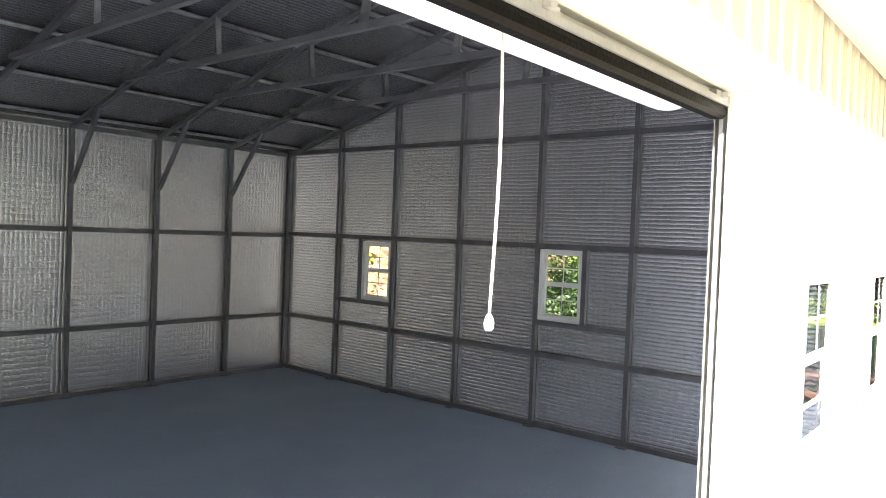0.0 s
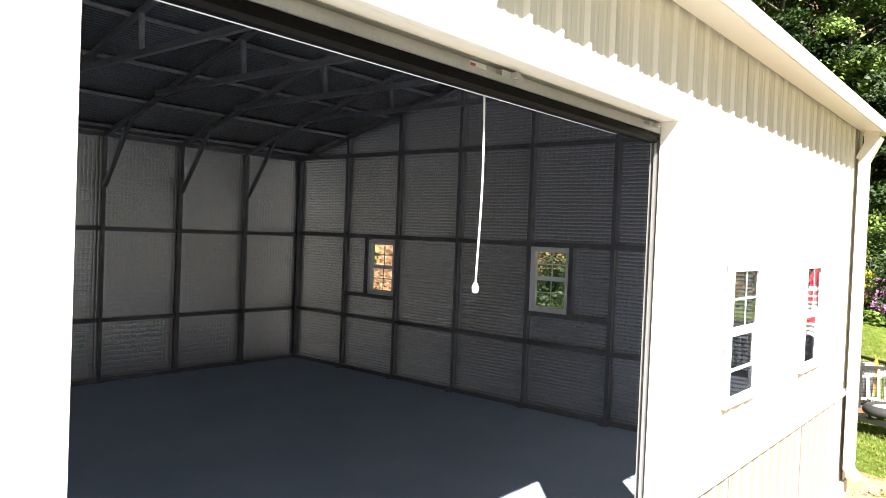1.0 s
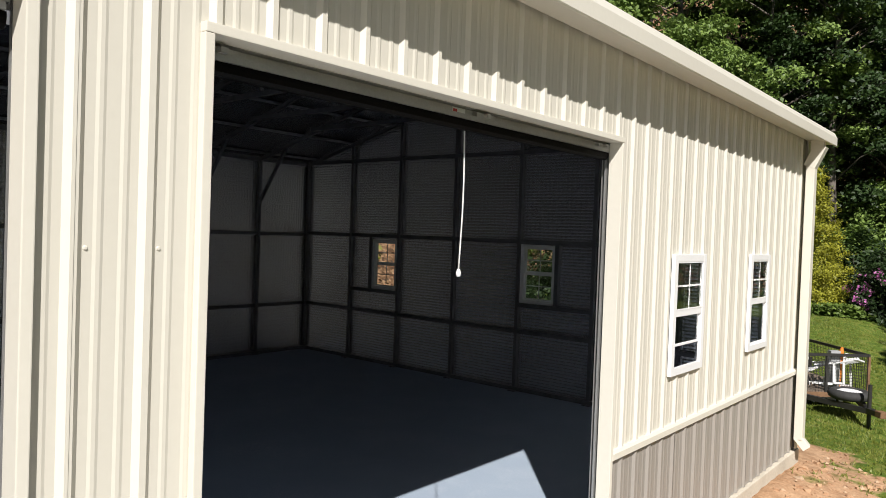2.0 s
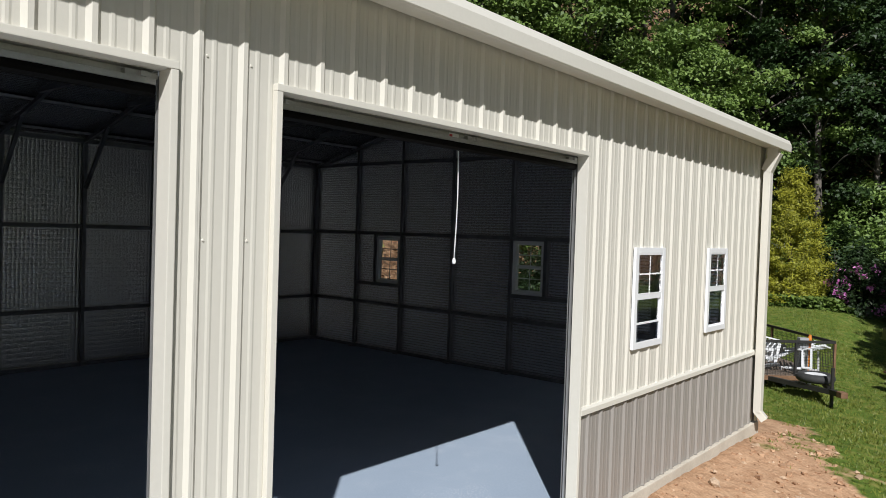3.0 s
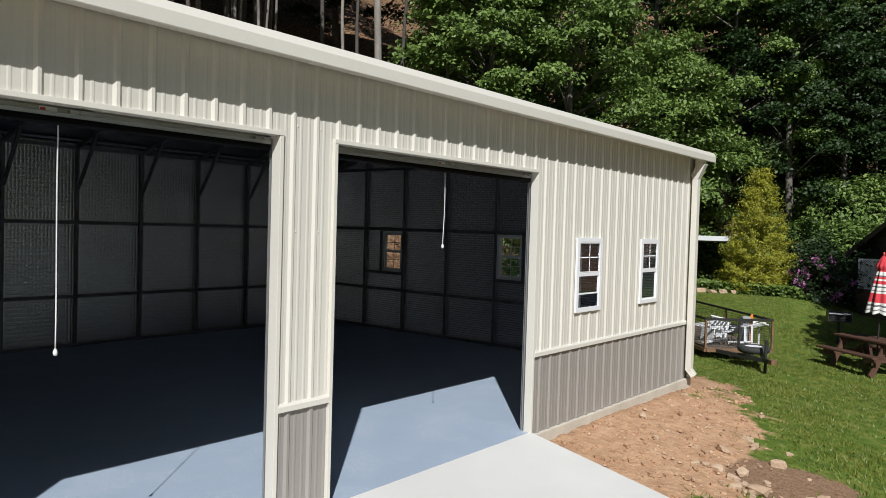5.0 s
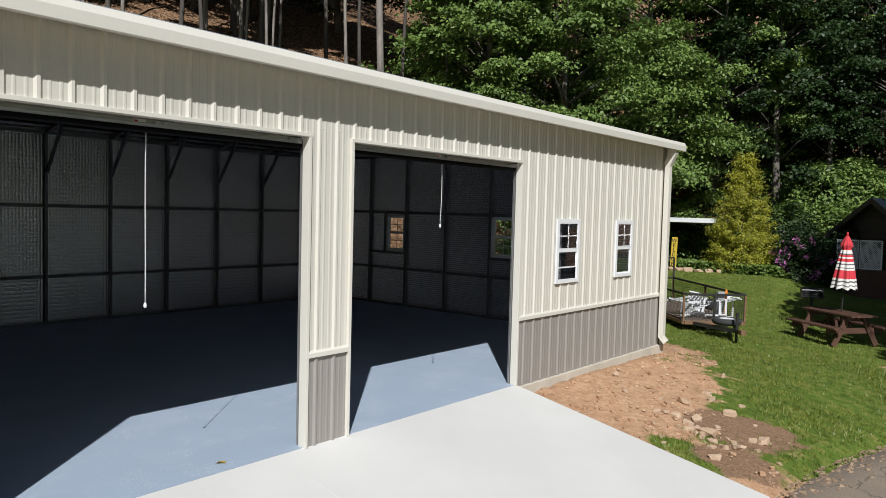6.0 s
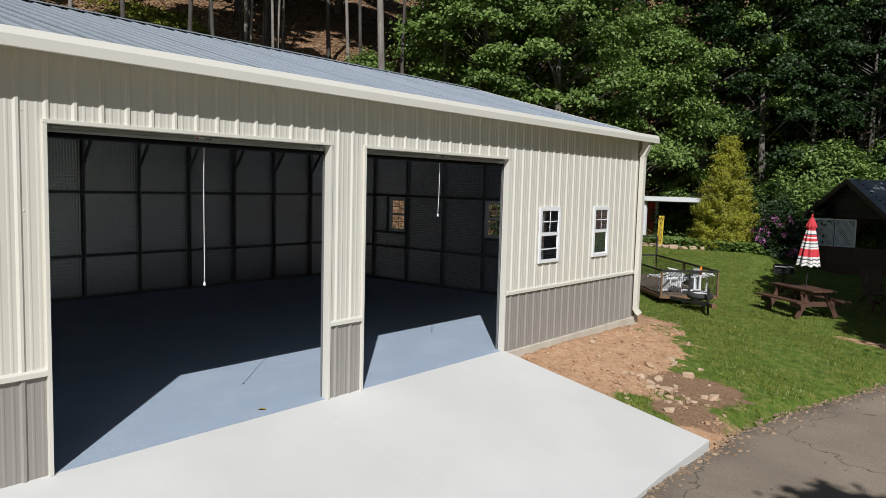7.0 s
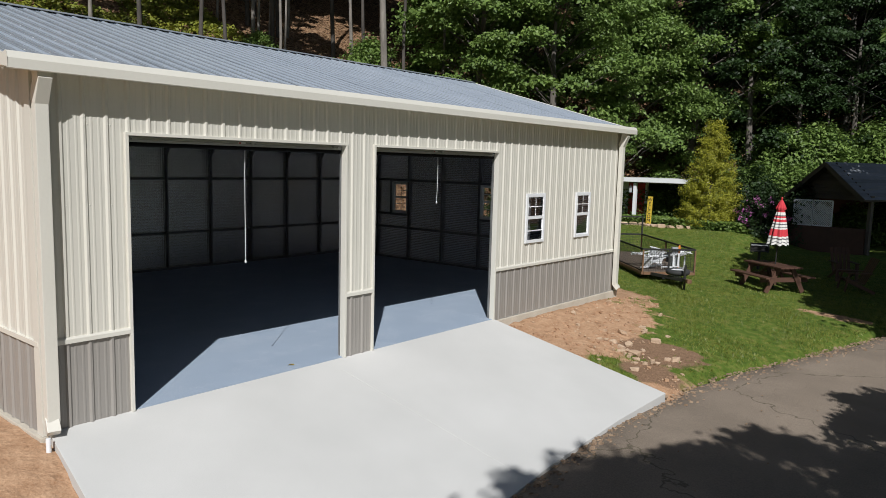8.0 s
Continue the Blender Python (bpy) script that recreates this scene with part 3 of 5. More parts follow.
# ---- roll-up doors ----
def roll_door(lo, hi, cord_y, cord_z):
    d = group_of("roll_up_door", "white roll-up door rolled up above its opening", "door", group="garage doors")
    cx, cz = -0.40, BAR + 0.215
    bm = bmesh.new()
    tube(bm, [(cx, lo - 0.27, cz), (cx, lo - 0.23, cz), (cx, hi + 0.23, cz), (cx, hi + 0.27, cz)], [0.17, 0.20, 0.20, 0.17], 48)
    part("rolled_curtain", bm, CURTAIN, d, smooth=False)
    bm = bmesh.new()
    tube(bm, [(cx, lo - 0.31, cz), (cx, hi + 0.31, cz)], [0.03, 0.03], 12)
    part("axle", bm, STEEL, d)
    block("curtain", -0.118, -0.112, lo - 0.02, hi + 0.02, BAR - 0.02, cz, CURTAIN, d)
    bm = bmesh.new()
    prism(bm, ((-0.13, BAR - 0.035), (-0.055, BAR - 0.035), (-0.055, BAR - 0.012), (-0.09, BAR - 0.004), (-0.09, BAR + 0.02), (-0.07, BAR + 0.026), (-0.07, BAR + 0.034), (-0.098, BAR + 0.04), (-0.098, BAR + 0.075), (-0.13, BAR + 0.075)), "y", lo + 0.02, hi - 0.02)
    part("bottom_bar", bm, ALU, d, "grey aluminium bottom bar")
    bm = bmesh.new()
    prism(bm, ((-0.135, BAR - 0.070), (-0.122, BAR - 0.080), (-0.082, BAR - 0.082), (-0.066, BAR - 0.070), (-0.062, BAR - 0.052), (-0.064, BAR - 0.036), (-0.135, BAR - 0.036)), "y", lo + 0.015, hi - 0.015)
    part("bottom_seal", bm, RUBBER, d, "black rubber seal")
    for y, s in ((lo, 1), (hi, -1)):
        bm = bmesh.new()
        for a, b, c, e in ((-0.098, -0.084, -0.07, -0.004), (-0.125, -0.120, -0.07, -0.02), (-0.120, -0.098, -0.07, -0.064)):
            q, r2 = sorted((y + s * c, y + s * e))
            bx(bm, a, b, q, r2, 0.0, DOOR_TOP - 0.02)
        part("guide_track", bm, ALU, d, "steel guide track")
    c = (lo + hi) / 2
    for y in (c + 0.12, lo + 0.08, hi - 0.08):
        bm = bmesh.new()
        bx(bm, -0.089, -0.06, y - 0.07, y + 0.07, BAR - 0.012, BAR + 0.012)
        bx(bm, -0.06, -0.035, y - 0.015, y + 0.015, BAR - 0.010, BAR + 0.010)
        part("latch_plate", bm, ALU, d)
    s1 = block("sticker", -0.089, -0.088, c - 0.11, c - 0.01, BAR - 0.026, BAR + 0.018, WHITE, d, "white paper sticker")
    block("sticker_mark", -0.0879, -0.0872, c - 0.105, c - 0.075, BAR - 0.018, BAR + 0.010, RED, s1, "small red mark")
    rope = group_of("pull_cord", "white braided pull cord with a knob", "cord", group="door cords")
    bm = bmesh.new()
    pts, k = [], 14
    for i in range(k + 1):
        u = i / k
        pts.append((-0.15 + 0.006 * math.sin(u * 5 + lo), cord_y + 0.012 * (u - 0.4) * math.sin(u * 3.3), BAR + 0.03 + (cord_z + 0.05 - BAR - 0.03) * u))
    tube(bm, pts, [0.0042] * (k + 1), 8)
    part("cord", bm, ROPE, rope, smooth=True)
    bm = bmesh.new()
    e = pts[-1]
    tube(bm, [(e[0], e[1], e[2] + 0.008), (e[0], e[1], e[2]), (e[0], e[1], e[2] - 0.014), (e[0], e[1], e[2] - 0.028), (e[0], e[1], e[2] - 0.034)], [0.005, 0.010, 0.014, 0.013, 0.008], 7)
    part("knob", bm, WHITE, rope, smooth=True)


RED = surf("red_paint", (0.42, 0.02, 0.025), (0.55, 0.04, 0.04), 6, 0.5)
roll_door(*DOORS[0], -2.63, 1.43)
roll_door(*DOORS[1], 0.985, 2.065)

# ---- ground ----
def lerp(a, b, t):
    t = min(1.0, max(0.0, t))
    return a + (b - a) * (t * t * (3 - 2 * t))


DRIVE_EDGE = ((-40.0, 5.6), (-5.6, 3.62), (-2.2, 3.40), (-1.0, 3.29), (0.9, 3.21), (2.4, 3.20), (3.7, 3.31), (4.8, 3.50), (6.5, 3.95), (8.3, 4.38), (10.6, 4.95), (14.0, 6.2), (19.0, 8.4), (40.0, 18.0))


def drive_edge(y):
    for (a, p), (b, q) in zip(DRIVE_EDGE, DRIVE_EDGE[1:]):
        if y <= b:
            return p + (q - p) * max(0.0, (y - a) / (b - a))
    return 18.0


def base_z(x, y):
    near = -0.15 - 0.165 * min(4.2, max(0.0, x))
    if y < -4.6:
        near = -0.07 - 0.19 * min(4.2, max(0.0, x))
    z = lerp(near, -0.48 - 0.05 * min(6.0, max(-2.0, x)), (y - 6.0) / 5.0)
    return lerp(z, lerp(0.22, -0.42, (x + 2.5) / 3.0), (y - 15) / 7.5)


def drive_z(x, y):
    return lerp(-0.648, -0.745, y / 3.2) - 0.07 * lerp(0, 1, (y - 3) / 8) - 0.012 * max(0, x - 4)


def hill_z(x, y):
    edge = -11.4 + lerp(0, 1.2, (y - 9) / 6)
    up = max(0.0, edge - x)
    hill = 0.85 * up if up < 8 else 6.8 + 0.5 * (up - 8)
    far = max(0.0, y - (29.5 + 0.3 * x if x < 0 else 29.5 + 0.1 * x))
    hill2 = 0.75 * far if far < 8 else 6.0 + 0.45 * (far - 8)
    return min(46.0, max(hill, hill2) + 0.25 * min(hill, hill2))


def ground_z(x, y):
    """Height of the earth: low in front, a lawn that dips and rises again, a steep wooded hill behind."""
    if -8.75 < x < -0.12 and -4.95 < y < 7.0:
        return -0.45
    if 0.0 <= x < 3.3 and -5.0 - 0.15 * x < y < 2.34:
        return pad_z(x) - 0.13
    h = hill_z(x, y)
    z = base_z(x, y) + h
    z += noise.noise((x * 0.35, y * 0.35, 0)) * (0.03 + 0.06 * min(h, 6)) + noise.noise((x * 1.7, y * 1.7, 3)) * 0.02
    if clay_at(x, y) > 0.4:
        z += 0.035 * noise.noise((x * 5.1, y * 5.1, 8)) + 0.02 * noise.noise((x * 11, y * 11, 8))
    e = x - drive_edge(y)
    if e > -0.3:
        z = lerp(z, drive_z(x, y) - 0.07, (e + 0.3) / 0.3)
    return z


def clay_at(x, y):
    if x < 0 and y > 0 and not (x > -1.5 and 7 < y < 9.2):
        return 0.0
    if y < -4.5:
        return lerp(1, 0, (x - 3.5) / 1.5) * lerp(0, 1, (x + 16) / 3)
    w = 0.9 * noise.noise((x * 0.7, y * 0.7, 5)) + 0.6 * noise.noise((x * 2.1, y * 2.1, 6)) + 0.5 * noise.noise((x * 5.3, y * 5.3, 7))
    d = (8.5 - y - 1.75 * (x - 0.15)) * 0.5 + w
    isle = ((x - 2.25) / 0.55) ** 2 + ((y - 2.85) / 0.3) ** 2
    c = lerp(0, 1, (d + 0.45) / 1.2)
    if isle < 1.6:
        c *= lerp(0, 1, isle - 0.6)
    spot = ((x - 3.75) / 0.9) ** 2 + ((y - 11.2) / 0.45) ** 2
    return max(c, lerp(0.85, 0, (spot - 0.3 + 0.6 * w) / 0.9))


def soil_at(x, y):
    w = 0.8 * noise.noise((x * 1.9, y * 1.9, 21)) + 0.5 * noise.noise((x * 4.7, y * 4.7, 22))
    a = ((x - 2.35) / 0.75) ** 2 + ((y - 4.35) / 0.75) ** 2
    b = ((x - 2.7) / 0.5) ** 2 + ((y - 3.2) / 0.5) ** 2
    return lerp(1, 0, (min(a, b) - 0.45 + w) / 0.8)


def axis_steps(lo, hi, near_lo, near_hi, fine):
    v, a = [], near_lo
    while a < near_hi:
        v.append(a)
        a += fine
    step, a = fine, near_hi
    while a < hi:
        v.append(a)
        step *= 1.12
        a += step
    v.append(hi)
    step, a = fine, near_lo
    while a > lo:
        step *= 1.12
        a -= step
        v.insert(0, max(a, lo))
    return v


def node_mix(n, ln, fac, a, b):
    m = n.new("ShaderNodeMix")
    m.data_type = "RGBA"
    ln.new(fac, m.inputs[0])
    for sock, val in ((m.inputs[6], a), (m.inputs[7], b)):
        if isinstance(val, tuple):
            sock.default_value = (*val, 1)
        else:
            ln.new(val, sock)
    return m.outputs[2]


def earth_material():
    """Turf, clay and leaf litter, blended by two masks of what lies where."""
    m = bpy.data.materials.new("earth")
    m.use_nodes = True
    n, ln = m.node_tree.nodes, m.node_tree.links
    b = n["Principled BSDF"]
    co = n.new("ShaderNodeTexCoord")
    tex = {}
    for key, sc, det in (("big", 0.6, 5), ("mid", 5.0, 5), ("fine", 38.0, 4), ("rub", 10.0, 8), ("leaf", 14.0, 2)):
        t = n.new("ShaderNodeTexNoise" if key != "leaf" else "ShaderNodeTexVoronoi")
        t.inputs["Scale"].default_value = sc
        if key != "leaf":
            t.inputs["Detail"].default_value = det
        ln.new(co.outputs["Object"], t.inputs["Vector"])
        tex[key] = t

    def ramp(src, *stops):
        r = n.new("ShaderNodeValToRGB")
        els = r.color_ramp.elements
        els[0].position, els[0].color = stops[0][0], (*stops[0][1], 1)
        els[1].position, els[1].color = stops[-1][0], (*stops[-1][1], 1)
        for p, c in stops[1:-1]:
            e = els.new(p)
            e.color = (*c, 1)
        ln.new(src, r.inputs[0])
        return r.outputs[0]
    turf = ramp(tex["mid"].outputs[0], (0.3, (0.055, 0.09, 0.014)), (0.5, (0.095, 0.145, 0.022)), (0.72, (0.19, 0.19, 0.05)))
    clay = node_mix(n, ln, tex["big"].outputs[0], ramp(tex["fine"].outputs[0], (0.3, (0.31, 0.17, 0.09)), (0.7, (0.56, 0.355, 0.22))),
                    ramp(tex["mid"].outputs[0], (0.3, (0.27, 0.155, 0.085)), (0.7, (0.52, 0.35, 0.22))))
    litter = ramp(tex["leaf"].outputs["Color"], (0.15, (0.05, 0.03, 0.018)), (0.5, (0.17, 0.095, 0.05)), (0.85, (0.34, 0.22, 0.13)))
    a = n.new("ShaderNodeAttribute")
    a.attribute_name = "lies"
    sp = n.new("ShaderNodeSeparateColor")
    ln.new(a.outputs["Color"], sp.inputs[0])

    def ragged(src):
        add = n.new("ShaderNodeMath")
        add.operation = "MULTIPLY_ADD"
        ln.new(tex["mid"].outputs[0], add.inputs[0])
        add.inputs[1].default_value = 0.9
        ln.new(src, add.inputs[2])
        r = n.new("ShaderNodeMapRange")
        r.inputs[1].default_value, r.inputs[2].default_value = 0.75, 1.1
        ln.new(add.outputs[0], r.inputs[0])
        return r.outputs[0]
    c1 = node_mix(n, ln, ragged(sp.outputs[0]), turf, clay)
    c2 = node_mix(n, ln, ragged(sp.outputs[1]), c1, litter)
    soil = ramp(tex["fine"].outputs[0], (0.3, (0.14, 0.085, 0.05)), (0.7, (0.30, 0.19, 0.12)))
    ln.new(node_mix(n, ln, ragged(sp.outputs[2]), c2, soil), b.inputs["Base Color"])
    b.inputs["Roughness"].default_value = 0.95
    b.inputs["Specular IOR Level"].default_value = 0.15
    bu = n.new("ShaderNodeBump")
    bu.inputs["Strength"].default_value = 1.0
    bu.inputs["Distance"].default_value = 0.035
    ln.new(tex["rub"].outputs[0], bu.inputs["Height"])
    ln.new(bu.outputs[0], b.inputs["Normal"])
    return m


gx = axis_steps(-160, 160, -12, 9, 0.16)
gy = axis_steps(-160, 220, -8, 24, 0.16)
verts = [(x, y, ground_z(x, y)) for y in gy for x in gx]
nx = len(gx)
faces = [(j * nx + i, j * nx + i + 1, (j + 1) * nx + i + 1, (j + 1) * nx + i) for j in range(len(gy) - 1) for i in range(nx - 1)]
me = bpy.data.meshes.new("ground")
me.from_pydata(verts, [], faces)
me.polygons.foreach_set("use_smooth", [True] * len(me.polygons))
lies = me.color_attributes.new("lies", "FLOAT_COLOR", "POINT")
flat = []
for x, y, z in verts:
    flat += [clay_at(x, y), lerp(0, 1, (hill_z(x, y) - 0.2) / 0.8), soil_at(x, y) if 0 < x < 5 and 2 < y < 7 else 0, 1]
lies.data.foreach_set("color", flat)
me.materials.append(earth_material())
ground = tagged(new("ground", me), "lawn, bare red clay and wooded hillside", "ground", kind="structure")


def asphalt_material():
    m = surf("old_asphalt", (0.150, 0.118, 0.088), (0.295, 0.238, 0.182), 0.7, 0.92, bump=0.7, bump_scale=55, fine=0.5, spread=0.36)
    n, ln = m.node_tree.nodes, m.node_tree.links
    b = n["Principled BSDF"]
    co = n.new("ShaderNodeTexCoord")
    wob = n.new("ShaderNodeTexNoise")
    wob.inputs["Scale"].default_value = 3.5
    wob.inputs["Detail"].default_value = 6
    ln.new(co.outputs["Object"], wob.inputs["Vector"])
    sc = n.new("ShaderNodeVectorMath")
    sc.operation = "MULTIPLY_ADD"
    sc.inputs[1].default_value = (0.55, 0.55, 0.55)
    ln.new(wob.outputs["Color"], sc.inputs[0])
    ln.new(co.outputs["Object"], sc.inputs[2])
    v = n.new("ShaderNodeTexVoronoi")
    v.feature = "DISTANCE_TO_EDGE"
    v.inputs["Scale"].default_value = 0.24
    ln.new(sc.outputs[0], v.inputs["Vector"])
    r = n.new("ShaderNodeMapRange")
    r.inputs[1].default_value, r.inputs[2].default_value = 0.0012, 0.005
    ln.new(v.outputs["Distance"], r.inputs[0])
    old = b.inputs["Base Color"].links[0].from_socket
    ln.new(node_mix(n, ln, r.outputs[0], (0.11, 0.09, 0.06), old), b.inputs["Base Color"])
    return m


dv, df = [], []
dys = [-14 + 0.3 * k for k in range(130)]
dus = [0, 0.06, 0.4, 0.9, 1.6, 2.5, 3.6, 5, 7, 10]
for y in dys:
    e = drive_edge(y) + (0.0 if y < 2.4 else 0.10 * noise.noise((y * 1.3, 0, 0)) + 0.05 * noise.noise((y * 4.3, 2, 0)))
    for k, u in enumerate(dus):
        x = e + u
        dv.append((x, y, drive_z(x, y) - (0.08 if k == 0 else 0.0) + 0.008 * noise.noise((x, y, 1))))
w = len(dus)
df = [(j * w + i, j * w + i + 1, (j + 1) * w + i + 1, (j + 1) * w + i) for j in range(len(dys) - 1) for i in range(w - 1)]
me = bpy.data.meshes.new("road")
me.from_pydata(dv, [], df)
me.materials.append(asphalt_material())
me.polygons.foreach_set("use_smooth", [True] * len(me.polygons))
tagged(new("road", me), "old cracked grey-brown asphalt driveway", "driveway", kind="structure")


# ---- leaves and trees ----
def leaf_material(name, dark, light, through_light=0.25, rough=0.55, each=0.6, scale=0.5):
    m = surf(name, dark, light, scale, rough, per_island=each, spread=0.5)
    n, ln = m.node_tree.nodes, m.node_tree.links
    b = n["Principled BSDF"]
    out = n["Material Output"]
    tr = n.new("ShaderNodeBsdfTranslucent")
    ln.new(b.inputs["Base Color"].links[0].from_socket, tr.inputs[0])
    mx = n.new("ShaderNodeMixShader")
    mx.inputs[0].default_value = through_light
    ln.new(b.outputs[0], mx.inputs[1])
    ln.new(tr.outputs[0], mx.inputs[2])
    ln.new(mx.outputs[0], out.inputs[0])
    return m


MAPLE = leaf_material("broad_leaf", (0.050, 0.100, 0.020), (0.25, 0.355, 0.080))
# the next two leaf colours are darkened to carry the shade inside the wood
SHADED_MID = leaf_material("shaded_mid_leaf", (0.020, 0.045, 0.012), (0.082, 0.14, 0.034))
SHADED_DEEP = leaf_material("shaded_deep_leaf", (0.012, 0.030, 0.008), (0.044, 0.086, 0.018))
IVY = leaf_material("ivy_leaf", (0.05, 0.10, 0.015), (0.19, 0.27, 0.05))
CEDAR = leaf_material("golden_cedar_spray", (0.15, 0.17, 0.014), (0.50, 0.48, 0.045), 0.3)
RHODO = leaf_material("shrub_leaf", (0.012, 0.03, 0.008), (0.04, 0.075, 0.018))
PETAL = leaf_material("magenta_petal", (0.52, 0.12, 0.42), (0.76, 0.32, 0.64), 0.3)
BLADE = leaf_material("grass_blade", (0.064, 0.112, 0.014), (0.30, 0.315, 0.058), 0.3, 0.5, 0.42, 0.9)
DRY = leaf_material("dry_leaf", (0.16, 0.09, 0.04), (0.36, 0.24, 0.13), 0.1, 0.8)
BARK = surf("grey_bark", (0.07, 0.06, 0.05), (0.20, 0.175, 0.15), 3.0, 0.95, bump=0.9, bump_scale=22, stretch=(1, 1, 0.25))
DARK_BARK = surf("dark_bark", (0.035, 0.03, 0.026), (0.12, 0.105, 0.09), 3.0, 0.95, bump=0.9, bump_scale=22, stretch=(1, 1, 0.25))
PALE_BARK = surf("pale_bark", (0.075, 0.066, 0.056), (0.34, 0.305, 0.265), 6.0, 0.95, bump=0.9, bump_scale=22, stretch=(1, 1, 0.25))


def leaf_cloud(name, centres, normals, sizes, rng, material, slim=0.62, fold=0.18):
    """Kite-shaped leaves at centres, lying across their normals."""
    k = len(centres)
    nrm = normals / np.linalg.norm(normals, axis=1, keepdims=True)
    r = rng.normal(size=(k, 3))
    a = np.cross(nrm, r)
    a /= np.linalg.norm(a, axis=1, keepdims=True) + 1e-9
    b = np.cross(nrm, a)
    s = sizes[:, None]
    pts = np.stack([centres - a * s * 0.5, centres - a * s * 0.02 + b * s * slim * 0.5 + nrm * s * fold,
                    centres + a * s * 0.5 - nrm * s * fold * 0.6, centres - a * s * 0.02 - b * s * slim * 0.5 + nrm * s * fold], axis=1).reshape(-1, 3)
    me = bpy.data.meshes.new(name)
    me.vertices.add(4 * k)
    me.vertices.foreach_set("co", pts.astype(np.float32).ravel())
    me.loops.add(4 * k)
    me.loops.foreach_set("vertex_index", np.arange(4 * k, dtype=np.int32))
    me.polygons.add(k)
    me.polygons.foreach_set("loop_start", np.arange(0, 4 * k, 4, dtype=np.int32))
    me.update(calc_edges=True)
    me.materials.append(material)
    return me


def broad_tree(name, label, seed, height, radius, low, leaves, size, leaf_mat, bark, trunk_r, clumps=110, category="tree"):
    """A tapered trunk with limbs and a crown of leaf clumps in tiers, open between them."""
    rng = np.random.default_rng(seed)
    tree = group_of(name, label, category, group="woodland trees")
    bm = bmesh.new()
    lean = rng.normal(size=2) * 0.25
    spine = [(lean[0] * u ** 2 + 0.10 * (math.sin(7 * u + seed) - math.sin(seed)), lean[1] * u ** 2 + 0.10 * (math.cos(6 * u + seed) - math.cos(seed)), height * 0.92 * u) for u in (0, 0.03, 0.12, 0.25, 0.4, 0.55, 0.7, 0.85, 1)]
    spine[0] = (0, 0, -0.6)
    tube(bm, spine, [trunk_r * q for q in (1.5, 1.2, 1.05, 0.94, 0.82, 0.66, 0.48, 0.28, 0.08)], 9)
    cs = []
    for _ in range(clumps):
        u = rng.uniform(0, 1) ** 0.8
        z = low + (height - low) * u
        wide = radius * (math.sin(math.pi * (0.16 + 0.80 * u)) ** 0.7)
        th = rng.uniform(0, 2 * math.pi)
        rr = wide * rng.uniform(0.35, 1.0) ** 0.6
        cs.append((rr * math.cos(th) + lean[0] * u * u, rr * math.sin(th) + lean[1] * u * u, z))
    for c in cs[::3]:
        z0 = max(low * 0.6, c[2] - 0.35 * math.hypot(c[0], c[1]) - 0.6)
        root = (lean[0] * (z0 / height) ** 2, lean[1] * (z0 / height) ** 2, z0)
        mid = tuple((p * 0.5 + q * 0.5) + d for p, q, d in zip(root, c, (0, 0, 0.25)))
        tube(bm, [root, mid, c], [trunk_r * 0.28, trunk_r * 0.16, 0.012], 5)
    part("trunk", bm, bark, tree, smooth=True)
    per = leaves // clumps
    cen, nor = [], []
    for c in cs:
        out = np.array([c[0], c[1], 0.0])
        out /= np.linalg.norm(out) + 1e-6
        rad = rng.uniform(0.42, 1.0) * radius * 0.205
        d = rng.normal(size=(per, 3)) * np.array([rad, rad, rad * 0.30]) * 0.75
        d[:, 2] -= 0.18 * (d[:, 0] ** 2 + d[:, 1] ** 2) / max(rad, 0.1)
        cen.append(np.array(c) + d)
        nor.append(rng.normal(size=(per, 3)) * 0.55 + np.array([0, 0, 0.9]) + out * 0.55)
    cen, nor = np.concatenate(cen), np.concatenate(nor)
    sz = size * rng.uniform(0.65, 1.25, len(cen))
    ob = new("crown", leaf_cloud("crown", cen, nor, sz, rng, leaf_mat))
    ob.parent = tree
    return tree


def plant(template, places, used):
    for x, y, turn, s in places:
        m = pose(x, y, ground_z(x, y), 0, 0, turn) @ Matrix.Diagonal((s, s, s, 1))
        if template not in used:
            template.matrix_basis = m
            used.add(template)
        else:
            keep = template.scale.copy()
            template.scale = (1, 1, 1)
            o = copy_thing(template, pose(x, y, ground_z(x, y), 0, 0, turn))
            o.scale = (s, s, s)
            template.scale = keep


used = set()
maple_a = broad_tree("maple_tree", "broad-leaved green tree with tiered bright crown", 3, 11.0, 3.9, 0.8, 30000, 0.20, MAPLE, BARK, 0.17, 100)
maple_b = broad_tree("maple_tree", "broad-leaved green tree with tiered bright crown", 8, 12.5, 4.2, 1.2, 30000, 0.21, MAPLE, BARK, 0.19, 100)
# crown colour includes the woodland shade
deep_a = broad_tree("woodland_tree", "tall green woodland tree on the slope, leaves darkened as shade", 15, 15.0, 4.2, 1.5, 17000, 0.25, SHADED_DEEP, BARK, 0.2, 105)
plant(maple_a, [(-14.2, 20.5, 0, 1.0), (-9.6, 27.0, 120, 1.0), (-17.5, 24.5, 210, 1.05)], used)
plant(maple_b, [(-11.6, 23.5, 60, 1.0), (-7.6, 31.0, 200, 1.0), (-15.5, 29.0, 15, 1.0)], used)
maple_c = broad_tree("maple_tree", "broad-leaved green tree with a raised crown", 12, 13.0, 3.7, 5.2, 19000, 0.17, SHADED_MID, PALE_BARK, 0.15, 64)
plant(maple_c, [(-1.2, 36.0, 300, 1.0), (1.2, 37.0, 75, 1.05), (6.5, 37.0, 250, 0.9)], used)
